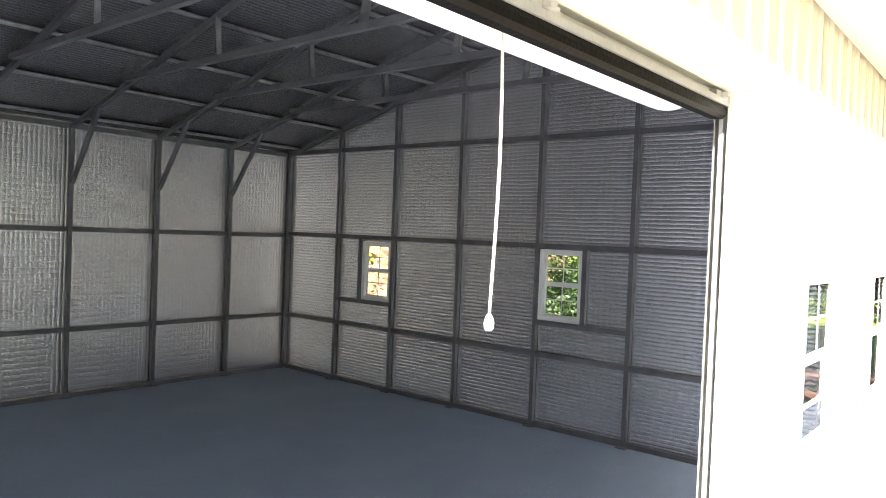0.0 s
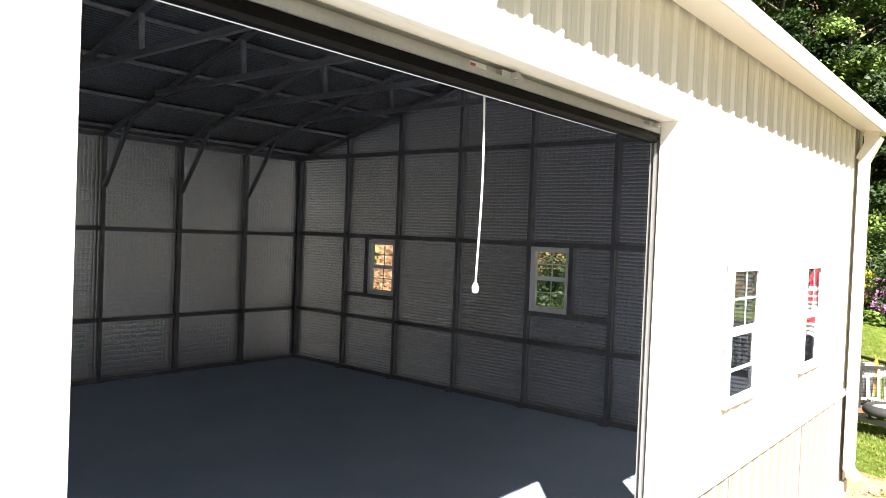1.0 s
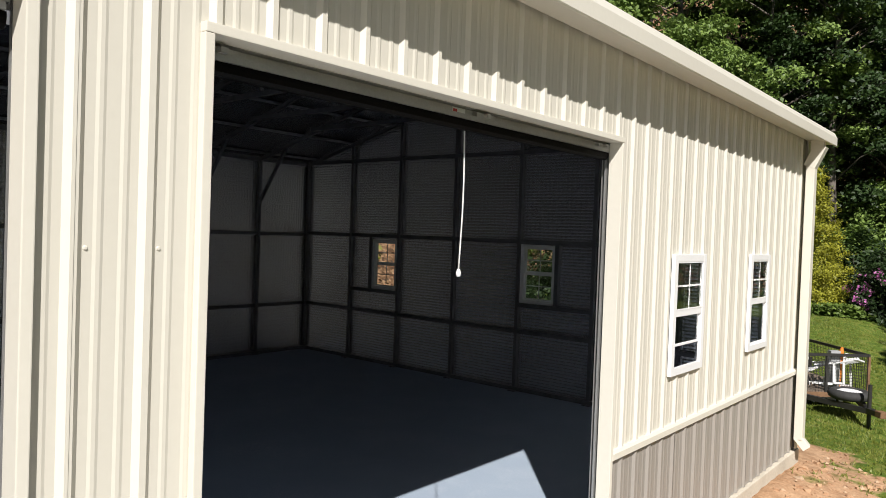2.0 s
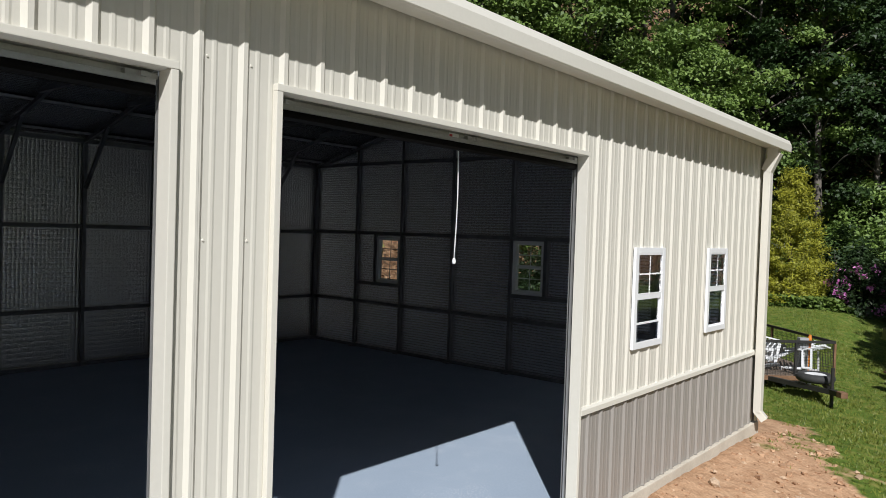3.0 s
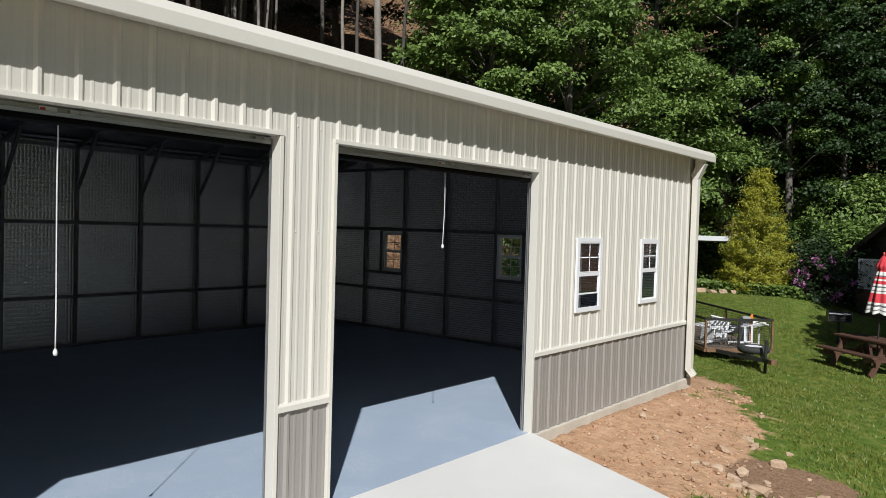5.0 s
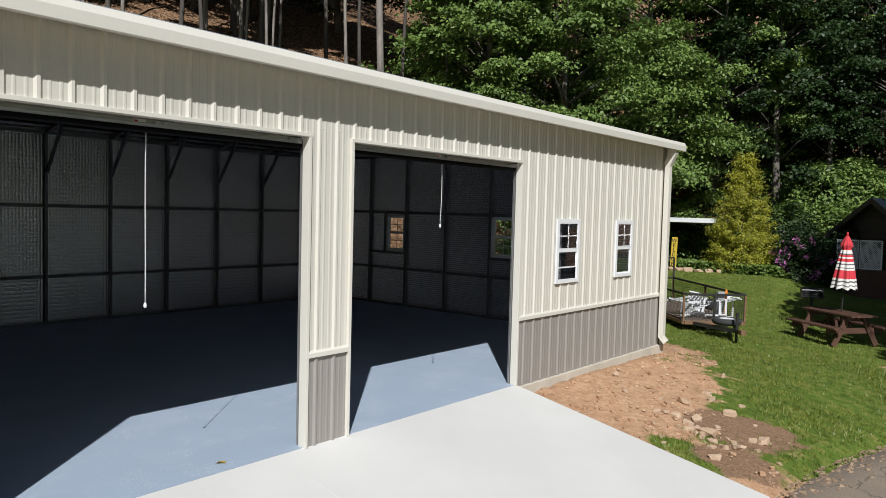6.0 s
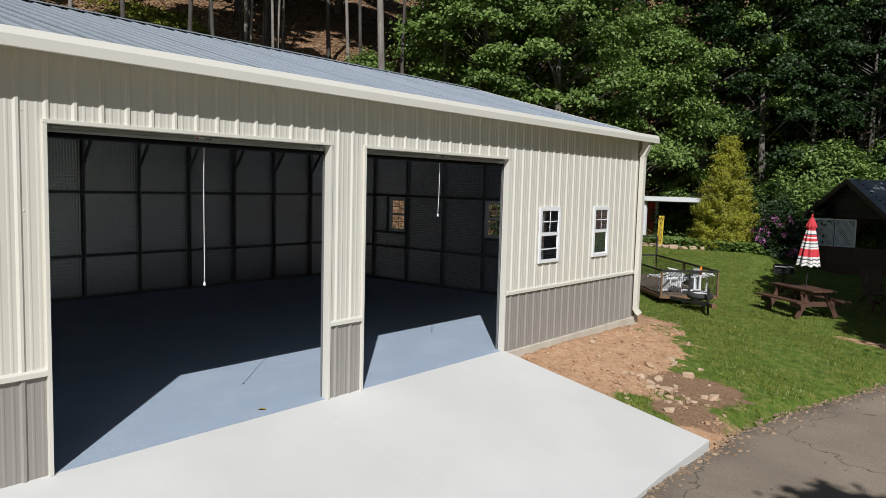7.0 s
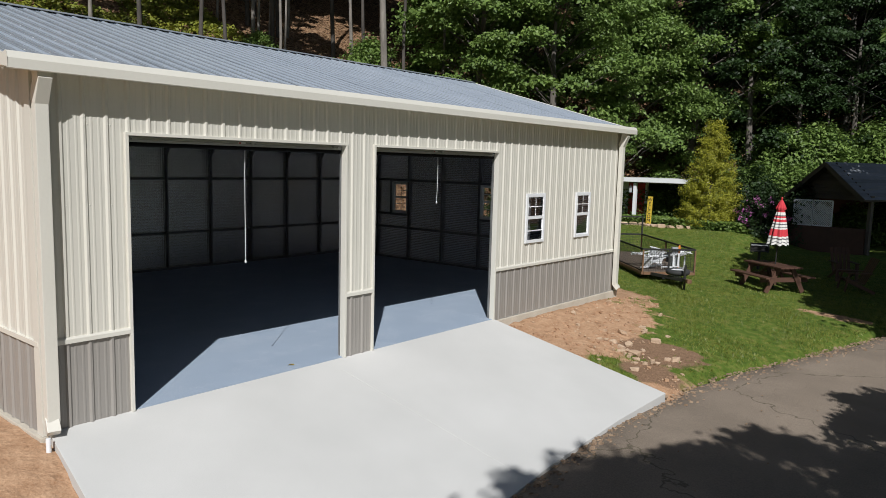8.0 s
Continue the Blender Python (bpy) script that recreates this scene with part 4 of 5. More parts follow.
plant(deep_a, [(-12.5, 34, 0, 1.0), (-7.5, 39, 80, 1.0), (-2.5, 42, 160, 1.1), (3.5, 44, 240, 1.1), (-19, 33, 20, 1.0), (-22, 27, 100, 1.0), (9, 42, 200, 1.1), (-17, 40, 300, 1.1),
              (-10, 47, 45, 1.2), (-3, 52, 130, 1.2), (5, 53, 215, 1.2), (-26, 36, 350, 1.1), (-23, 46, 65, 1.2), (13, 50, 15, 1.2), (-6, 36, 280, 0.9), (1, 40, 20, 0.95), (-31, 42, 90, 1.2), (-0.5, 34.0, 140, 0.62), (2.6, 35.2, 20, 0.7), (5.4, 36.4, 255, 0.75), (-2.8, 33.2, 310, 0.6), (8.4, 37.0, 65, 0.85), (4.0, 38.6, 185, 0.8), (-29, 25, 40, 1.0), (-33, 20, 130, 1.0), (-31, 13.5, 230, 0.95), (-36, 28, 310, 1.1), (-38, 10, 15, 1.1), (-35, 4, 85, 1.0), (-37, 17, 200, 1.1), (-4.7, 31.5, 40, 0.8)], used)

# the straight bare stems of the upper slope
stem_a = broad_tree("pine_tree", "tall straight tree with a bare grey stem", 21, 17.0, 2.3, 10.5, 4200, 0.34, SHADED_DEEP, DARK_BARK, 0.08, 60)
stem_b = broad_tree("pine_tree", "tall slim tree with a pale bare stem", 27, 15.5, 1.9, 9.0, 3600, 0.32, MAPLE, PALE_BARK, 0.062, 50)
rs = random.Random(5)
spots_a, spots_b = [], []
for k in range(60):
    x, y = rs.uniform(-34, -15.5), rs.uniform(-8, 21)
    (spots_a if k % 2 else spots_b).append((x, y, rs.uniform(0, 360), rs.uniform(0.8, 1.25)))
spots_b.insert(0, (-15.0, 15.0, 20, 2.2))
plant(stem_a, spots_a, used)
plant(stem_b, spots_b, used)
# stems that stand among the far trees
plant(stem_b, [(-1.75, 34.6, 40, 0.85), (-0.35, 35.4, 260, 0.95), (-4.6, 41, 10, 1.3), (-3.4, 43.5, 100, 1.2), (-1.2, 39.5, 190, 1.1), (0.4, 42, 70, 1.25), (2.2, 41, 70, 1.2)], used)

# shade trees beside the driveway and the yard
shade = broad_tree("shade_tree", "tall broad-leaved tree beside the driveway", 33, 11.5, 3.2, 5.0, 15000, 0.30, MAPLE, BARK, 0.2, 90)
plant(shade, [(12.5, -9.1, 0, 0.95), (10.4, -0.3, 90, 0.55), (15.4, -7.2, 200, 1.0), (11.0, -5.0, 310, 0.7), (10.7, 8.1, 10, 0.95), (8.0, 12.2, 130, 0.95), (8.7, 18.0, 220, 1.25), (9.0, 14.4, 160, 1.1), (11.6, 13.6, 300, 1.0), (10.4, 18.0, 45, 0.9), (14.5, 8.5, 75, 1.0)], used)


def cedar():
    rng = np.random.default_rng(4)
    t = group_of("golden_cedar", "yellow-green conical cedar at the lawn edge", "tree")
    bm = bmesh.new()
    tube(bm, [(0, 0, -0.3), (0, 0, 1), (0, 0, 4.4)], [0.12, 0.09, 0.01], 8)
    part("trunk", bm, BARK, t)
    cen, nor = [], []
    for _ in range(330):
        u = rng.uniform(0, 1) ** 1.35
        z = 0.1 + 4.45 * u
        r = 1.28 * (1 - u) ** 0.8 * (0.78 + 0.3 * rng.uniform()) * (0.75 + 0.25 * min(1, u * 6)) + 0.03
        th = rng.uniform(0, 2 * math.pi)
        d = np.array([math.cos(th), math.sin(th), 0.55])
        k = 115
        along = rng.uniform(-0.50, 0.26, k)
        p = np.array([r * math.cos(th), r * math.sin(th), z]) + along[:, None] * d + rng.normal(size=(k, 3)) * np.array([0.085, 0.085, 0.05])
        p[:, 2] -= 0.35 * np.clip(along, 0, 1) ** 2
        cen.append(p)
        nor.append(rng.normal(size=(k, 3)) * 0.7 + np.array([d[0] * 0.6, d[1] * 0.6, 0.7]))
    cen, nor = np.concatenate(cen), np.concatenate(nor)
    ob = new("crown", leaf_cloud("crown", cen, nor, rng.uniform(0.065, 0.125, len(cen)), rng, CEDAR, 0.34))
    ob.parent = t
    return t


c = cedar()
c.matrix_basis = pose(-3.75, 23.5, ground_z(-3.75, 23.5))


def shrub(name, label, seed, r, h, leaves, size, leaf_mat, flowers=0):
    rng = np.random.default_rng(seed)
    t = group_of(name, label, "shrub", group="shrubs")
    bm = bmesh.new()
    for k in range(7):
        th = k * 0.9 + seed
        tube(bm, [(0.08 * math.cos(th), 0.08 * math.sin(th), -0.2), (0.3 * r * math.cos(th), 0.3 * r * math.sin(th), 0.45 * h), (0.7 * r * math.cos(th), 0.7 * r * math.sin(th), 0.8 * h)], [0.03, 0.022, 0.008], 5)
    part("stem", bm, BARK, t)
    cl = 60
    th, u = rng.uniform(0, 2 * math.pi, cl), rng.uniform(0, 1, cl)
    rr = r * np.sqrt(1 - u ** 2) * rng.uniform(0.7, 1.05, cl)
    cc = np.stack([rr * np.cos(th), rr * np.sin(th), 0.12 + h * u * rng.uniform(0.8, 1.05, cl)], axis=1)
    per = leaves // cl
    cen = np.repeat(cc, per, axis=0) + rng.normal(size=(cl * per, 3)) * r * 0.13
    nor = np.repeat(cc * np.array([1, 1, 0.6]), per, axis=0) + rng.normal(size=(cl * per, 3)) * r * 0.5 + np.array([0, 0, 0.6 * r])
    ob = new("foliage", leaf_cloud("foliage", cen, nor, size * rng.uniform(0.7, 1.3, len(cen)), rng, leaf_mat, 0.5))
    ob.parent = t
    if flowers:
        side = cc[(cc[:, 1] < 0.35 * r) & (cc[:, 2] < 0.95 * h)][:flowers]
        cen = np.repeat(side * np.array([1.1, 1.1, 1.0]), 26, axis=0) + rng.normal(size=(len(side) * 26, 3)) * 0.06
        fl = new("blossom", leaf_cloud("blossom", cen, rng.normal(size=(len(cen), 3)) + np.array([0.3, -0.8, 0.5]), rng.uniform(0.07, 0.14, len(cen)), rng, PETAL, 0.8))
        fl.parent = t
    return t


rh = shrub("rhododendron", "dark-leaved rhododendron with magenta blossoms", 2, 1.05, 1.6, 4200, 0.13, RHODO, 26)
rh.matrix_basis = pose(-1.55, 23.6, ground_z(-1.55, 23.6))
green = shrub("green_shrub", "leafy green shrub on the bank", 6, 1.3, 1.7, 4200, 0.16, MAPLE)
plant(green, [(-16.8, 14.2, 95, 0.8), (-17.6, 16.6, 185, 1.2), (-15.8, 17.6, 25, 1.0), (-19.4, 11.6, 145, 0.7), (-1.0, 30.0, 15, 1.2), (0.9, 30.6, 70, 1.0), (2.8, 30.9, 140, 1.1), (-1.6, 32.2, 250, 1.3), (4.9, 33.4, 200, 1.2), (-3.4, 29.2, 330, 1.2), (-0.2, 28.6, 0, 1.0), (-2.4, 27.4, 80, 1.1), (1.8, 31.5, 40, 1.0), (-4.9, 27.6, 200, 1.2), (-7.2, 26.8, 100, 1.2), (3.8, 32.5, 120, 1.1), (-9.2, 12.0, 30, 1.0), (-6.2, 15.2, 150, 1.15),
              (-10.5, 24.6, 10, 1.2), (-13.0, 26.5, 50, 1.2), (5.6, 31.8, 10, 1.1), (0.6, 33.8, 210, 1.2), (-0.9, 27.0, 110, 0.9), (0.7, 28.8, 210, 0.9), (1.9, 29.6, 310, 0.8), (-1.9, 29.6, 60, 1.2), (0.1, 31.6, 20, 1.3), (1.6, 33.0, 160, 1.35), (3.4, 34.4, 290, 1.4), (-2.8, 31.4, 95, 1.3), (2.6, 32.2, 260, 1.1), (-9.8, 20.0, 20, 1.0), (-12.4, 18.4, 120, 1.1)], used)
dark = shrub("evergreen_shrub", "dark evergreen shrub beside the lawn", 9, 1.2, 2.2, 3600, 0.13, RHODO)
plant(dark, [(-0.6, 25.2, 0, 1.0), (-2.6, 25.4, 60, 1.1), (-5.6, 25.2, 100, 0.9), (-7.4, 13.6, 75, 0.8), (-5.6, 12.8, 10, 0.75), (-8.6, 15.4, 10, 1.0)], used)


def scatter(name, label, category, seed, count, area, keep, size, material, lift=0.03, up=1.0, slim=0.62):
    """Many small leaves strewn over the earth."""
    rng = np.random.default_rng(seed)
    cen = []
    tries = 0
    while len(cen) < count and tries < count * 12:
        tries += 1
        x, y = rng.uniform(area[0], area[1]), rng.uniform(area[2], area[3])
        if rng.uniform() < keep(x, y):
            cen.append((x, y, ground_z(x, y) + rng.uniform(0, lift)))
    cen = np.array(cen)
    nor = rng.normal(size=(len(cen), 3)) * 0.5 + np.array([0.15, -0.3, up])
    ob = new(name, leaf_cloud(name, cen, nor, rng.uniform(size[0], size[1], len(cen)), rng, material, slim))
    return tagged(ob, label, category, kind="stuff")


def patchy(x, y, s=0.5, o=0.0):
    return 0.5 + 0.9 * noise.noise((x * s, y * s, 11 + o))


scatter("ivy", "green ivy covering the bank behind the lawn", "ivy", 1, 24000, (-9, 6, 22.3, 36), lambda x, y: patchy(x, y, 0.4) + 0.3 if y > 22.4 and (hill_z(x, y) > 0.02 or x < -1.6) else 0, (0.10, 0.2), IVY, 0.25)
scatter("ground_cover", "yellow-green undergrowth patches on the leafy slope", "undergrowth", 2, 27000, (-27, -12.5, -12, 13), lambda x, y: 2.6 * (patchy(x, y, 0.22, 4) - 0.38) + (0.9 if -23 < x < -13.5 and -6 < y < 9.5 else 0), (0.14, 0.28), leaf_material("undergrowth_leaf", (0.13, 0.17, 0.02), (0.34, 0.34, 0.045)), 0.3)
scatter("leaf_litter", "dry brown leaves strewn over the wooded slope", "leaf litter", 3, 14000, (-34, -11.5, -10, 22), lambda x, y: 0.8, (0.10, 0.2), DRY, 0.05)

# bank shade is put into this leaf colour too
scatter("vine_cover", "vines and saplings over the wooded bank, darkened as shade", "undergrowth", 9, 16000, (-6, 12, 29.8, 42), lambda x, y: patchy(x, y, 0.5, 7) + 0.4, (0.14, 0.30), SHADED_MID, 0.9)
scatter("ivy_bed", "bright green ivy bed behind the stone edging", "ivy", 5, 6500, (-7.6, -1.9, 22.25, 23.6), lambda x, y: 1.0, (0.09, 0.17), IVY, 0.38)
scatter("ivy_wall", "dark ivy climbing the bank by the porch", "ivy", 6, 4200, (-9.5, -4.6, 24.0, 25.6), lambda x, y: 1.0, (0.10, 0.18), IVY, 1.5)

# ---- lawn ----
rng = np.random.default_rng(12)
blades = []
tries = 0
while len(blades) < 95000 and tries < 400000:
    tries += 1
    x = rng.uniform(-7, 7.5)
    y = 1.6 + 20.6 * rng.uniform() ** 1.25
    if x < 0.05 and y < 7.5 or x > drive_edge(y) + 0.02 or y < 2.50:
        continue
    c0 = max(clay_at(x, y), 0.85 * soil_at(x, y) if y < 7 else 0)
    if rng.uniform() > (1.0 - 1.15 * c0) * (0.12 + 1.15 * patchy(x, y, 0.9, 2)):
        continue
    blades.append((x, y, ground_z(x, y)))
b0 = np.array(blades)
k = len(b0)
hgt = rng.uniform(0.02, 0.055, k) * (0.75 + 0.5 * np.sin(b0[:, 0] * 1.3 + b0[:, 1] * 0.7) ** 2)
ang = rng.uniform(0, 2 * math.pi, k)
wid = rng.uniform(0.006, 0.012, k)
side = np.stack([np.cos(ang), np.sin(ang), np.zeros(k)], axis=1) * wid[:, None]
tip = b0 + np.stack([rng.normal(size=k) * 0.025, rng.normal(size=k) * 0.025, hgt], axis=1)
pts = np.stack([b0 - side, b0 + side, tip], axis=1).reshape(-1, 3)
me = bpy.data.meshes.new("grass")
me.vertices.add(3 * k)
me.vertices.foreach_set("co", pts.astype(np.float32).ravel())
me.loops.add(3 * k)
me.loops.foreach_set("vertex_index", np.arange(3 * k, dtype=np.int32))
me.polygons.add(k)
me.polygons.foreach_set("loop_start", np.arange(0, 3 * k, 3, dtype=np.int32))
me.update(calc_edges=True)
me.materials.append(BLADE)
tagged(new("grass", me), "short green lawn grass with thin patches", "grass", kind="stuff")

rng = np.random.default_rng(31)
cen = []
while len(cen) < 150:
    x, y = rng.uniform(4.1, 9.0), rng.uniform(-4, 14)
    if x < drive_edge(y) + 0.1 or rng.uniform() > math.exp(-(x - drive_edge(y)) * 0.7) + 0.12:
        continue
    cen.append((x, y, drive_z(x, y) + 0.016))
cen = np.array(cen)
ob = new("drive_litter", leaf_cloud("drive_litter", cen, rng.normal(size=(len(cen), 3)) * 0.25 + np.array([0, 0, 1.0]), rng.uniform(0.03, 0.06, len(cen)), rng, DRY, 0.4, 0.05))
tagged(ob, "dry leaf bits strewn on the driveway", "leaf litter", kind="stuff")

# ---- stones ----
STONE = surf("pale_field_stone", (0.36, 0.235, 0.14), (0.66, 0.50, 0.36), 4.0, 0.9, bump=0.6, bump_scale=30, per_object=0.5)


def stone_mesh(seed, flat=0.6):
    bm = bmesh.new()
    bmesh.ops.create_icosphere(bm, subdivisions=1 + int(seed) % 2, radius=1)
    for v in bm.verts:
        p = v.co.copy()
        q = p * (1 + 0.55 * noise.noise(p * 1.3 + Vector((seed * 7.1, 0, 0))) + 0.12 * noise.noise(p * 2.9 + Vector((0, seed * 3.3, 0))))
        v.co = Vector((max(-0.8, min(0.85, q.x)), max(-0.75, min(0.75, q.y)) * 0.8, max(-0.7, min(0.62, q.z)) * flat))
    me = bpy.data.meshes.new("stone")
    bm.to_mesh(me)
    bm.free()
    me.materials.append(STONE)
    return me


stones = [stone_mesh(k, 0.5 + 0.1 * (k % 3)) for k in range(6)]
rs = random.Random(11)
big = [(2.30, 3.62, 0.17), (2.12, 3.50, 0.09), (2.02, 3.72, 0.11), (2.45, 3.42, 0.08), (2.05, 3.95, 0.10), (1.82, 3.82, 0.09), (1.66, 4.55, 0.12), (2.86, 4.12, 0.11), (2.62, 3.40, 0.09), (2.74, 3.55, 0.10),
       (2.66, 2.92, 0.10), (2.24, 4.72, 0.12), (1.86, 5.05, 0.09), (1.7, 5.3, 0.09), (2.2, 5.35, 0.07), (2.5, 3.25, 0.07), (2.33, 3.4, 0.08), (1.4, 4.3, 0.07), (1.2, 5.2, 0.06), (2.9, 3.75, 0.06), (0.55, 4.6, 0.10), (0.42, 6.4, 0.06), (1.5, 6.6, 0.06), (1.0, 4.0, 0.06)]
for _ in range(46):
    a, d = rs.uniform(0, 6.283), rs.gauss(0, 0.48)
    big.append((2.28 + d * math.cos(a), 3.62 + 1.2 * d * math.sin(a), 0.025 + 0.05 * rs.random() ** 2))
for i, (x, y, r) in enumerate(big):
    x, y = x - 0.20, y + 0.08
    ob = new("stone", stones[i % 6])
    ob.matrix_basis = pose(x, y, ground_z(x, y) + r * 0.18, rs.uniform(-15, 15), rs.uniform(-15, 15), rs.uniform(0, 360)) @ Matrix.Diagonal((r, r * rs.uniform(0.7, 1), r, 1))
    tagged(ob, "pale rough field stone on bare clay", "stone", "loose stones")
rng = np.random.default_rng(77)
pv, pf = [], []
for _ in range(900):
    x, y = rng.uniform(0.1, 3.5), rng.uniform(2.5, 9)
    if clay_at(x, y) < 0.5 or y < 2.48:
        continue
    r = 0.006 + 0.034 * rng.uniform() ** 4
    z = ground_z(x, y)
    o = len(pv)
    for dx, dy, dz in ((1, 0, 0), (0, 1, 0), (-1, 0, 0), (0, -1, 0), (0, 0, 0.8), (0, 0, -0.8)):
        pv.append((x + r * dx * rng.uniform(0.7, 1.3), y + r * dy * rng.uniform(0.7, 1.3), z + r * dz * rng.uniform(0.7, 1.1) + r * 0.2))
    for i in range(4):
        pf += [(o + i, o + (i + 1) % 4, o + 4), (o + (i + 1) % 4, o + i, o + 5)]
me = bpy.data.meshes.new("gravel")
me.from_pydata(pv, [], pf)
me.materials.append(STONE)
tagged(new("gravel", me), "small pale pebbles scattered on the clay", "gravel", kind="stuff")
cv, cf = [], []
cube_f = ((0, 1, 3, 2), (4, 6, 7, 5), (0, 4, 5, 1), (2, 3, 7, 6), (0, 2, 6, 4), (1, 5, 7, 3))
for _ in range(1500):
    x, y = rng.uniform(0.1, 3.5), rng.uniform(2.5, 8.5)
    if clay_at(x, y) < 0.55 or y < 2.50:
        continue
    r = 0.010 + 0.035 * rng.uniform() ** 3
    z = ground_z(x, y) + r * 0.15
    ca, sa = math.cos(x * 40), math.sin(x * 40)
    o = len(cv)
    for i in (-1, 1):
        for j in (-1, 1):
            for l in (-1, 1):
                u, v, w2 = (q * r * rng.uniform(0.35, 1.0) for q in (i, j, l))
                cv.append((x + u * ca - v * sa, y + u * sa + v * ca, z + w2 * 0.7))
    cf += [tuple(o + q for q in f) for f in cube_f]
me = bpy.data.meshes.new("clay_clods")
me.from_pydata(cv, [], cf)
me.materials.append(surf("clay_clod", (0.28, 0.16, 0.09), (0.56, 0.36, 0.22), 5.0, 0.95, bump=0.6, bump_scale=60, per_island=0.5))
tagged(new("clay_clods", me), "crumbled clods of red clay by the wall", "clods", kind="stuff")
ev, ef = [], []
for _ in range(1300):
    y = rng.uniform(-5.0, 11.0)
    x = drive_edge(y) + (0.06 if y < 2.4 else -0.05) + abs(rng.normal()) * (0.09 if y < 2.4 else 0.20)
    r = 0.008 + 0.022 * rng.uniform() ** 3
    z = drive_z(x, y) + r * 0.3
    o = len(ev)
    for i in (-1, 1):
        for j in (-1, 1):
            for l in (-1, 1):
                u, v, w2 = (q * r * rng.uniform(0.4, 1.0) for q in (i, j, l))
                ev.append((x + u, y + v + 0.4 * u, z + w2 * 0.7))
    ef += [tuple(o + q for q in f) for f in cube_f]
me = bpy.data.meshes.new("edge_gravel")
me.from_pydata(ev, [], ef)
me.materials.append(surf("edge_crumbs", (0.16, 0.10, 0.06), (0.42, 0.31, 0.21), 5.0, 0.95, bump=0.6, bump_scale=60, per_island=0.6))
tagged(new("edge_gravel", me), "brown crumbs and grit along the driveway edge", "gravel", kind="stuff")
edging = group_of("stone_edging", "low grey stone edging along the ivy bed", "edging")
for k in range(9):
    x = -7.0 + 0.36 * k
    ob = new("edging_stone", stones[k % 6])
    ob.parent = edging
    ob.matrix_basis = pose(x, 22.15 + 0.18 * math.sin(k), ground_z(x, 22.15) + 0.06, 0, 0, 10 * k) @ Matrix.Diagonal((0.24, 0.16, 0.2, 1))

# ---- utility trailer ----
BLACK = surf("black_painted_steel", (0.012, 0.012, 0.013), (0.035, 0.033, 0.03), 5, 0.5, bump=0.2)
RUST = surf("rusty_steel", (0.10, 0.05, 0.025), (0.26, 0.15, 0.08), 9, 0.8, bump=0.5)
WEATHERED = surf("weathered_board", (0.10, 0.075, 0.055), (0.22, 0.17, 0.13), 6, 0.85, bump=0.5, stretch=(1, 8, 1))
TYRE = surf("tyre_rubber", (0.02, 0.02, 0.02), (0.045, 0.045, 0.045), 10, 0.8, bump=0.4)
GREY = surf("grey_plastic", (0.30, 0.31, 0.32), (0.40, 0.41, 0.42), 4, 0.5)
ORANGE = surf("orange_plastic", (0.55, 0.17, 0.02), (0.65, 0.22, 0.03), 4, 0.5)


def torus(bm, c, R, r, axis, seg=28, sides=10):
    rings = []
    for i in range(seg):
        a = 2 * math.pi * i / seg
        ring = []
        for j in range(sides):
            b = 2 * math.pi * j / sides
            u, v, w2 = (R + r * math.cos(b)) * math.cos(a), (R + r * math.cos(b)) * math.sin(a), r * 0.9 * math.sin(b)
            p = {"z": (u, v, w2), "x": (w2, u, v), "y": (u, w2, v)}[axis]
            ring.append(bm.verts.new((c[0] + p[0], c[1] + p[1], c[2] + p[2])))
        rings.append(ring)
    for i in range(seg):
        for j in range(sides):
            bm.faces.new((rings[i][j], rings[i][(j + 1) % sides], rings[(i + 1) % seg][(j + 1) % sides], rings[(i + 1) % seg][j]))


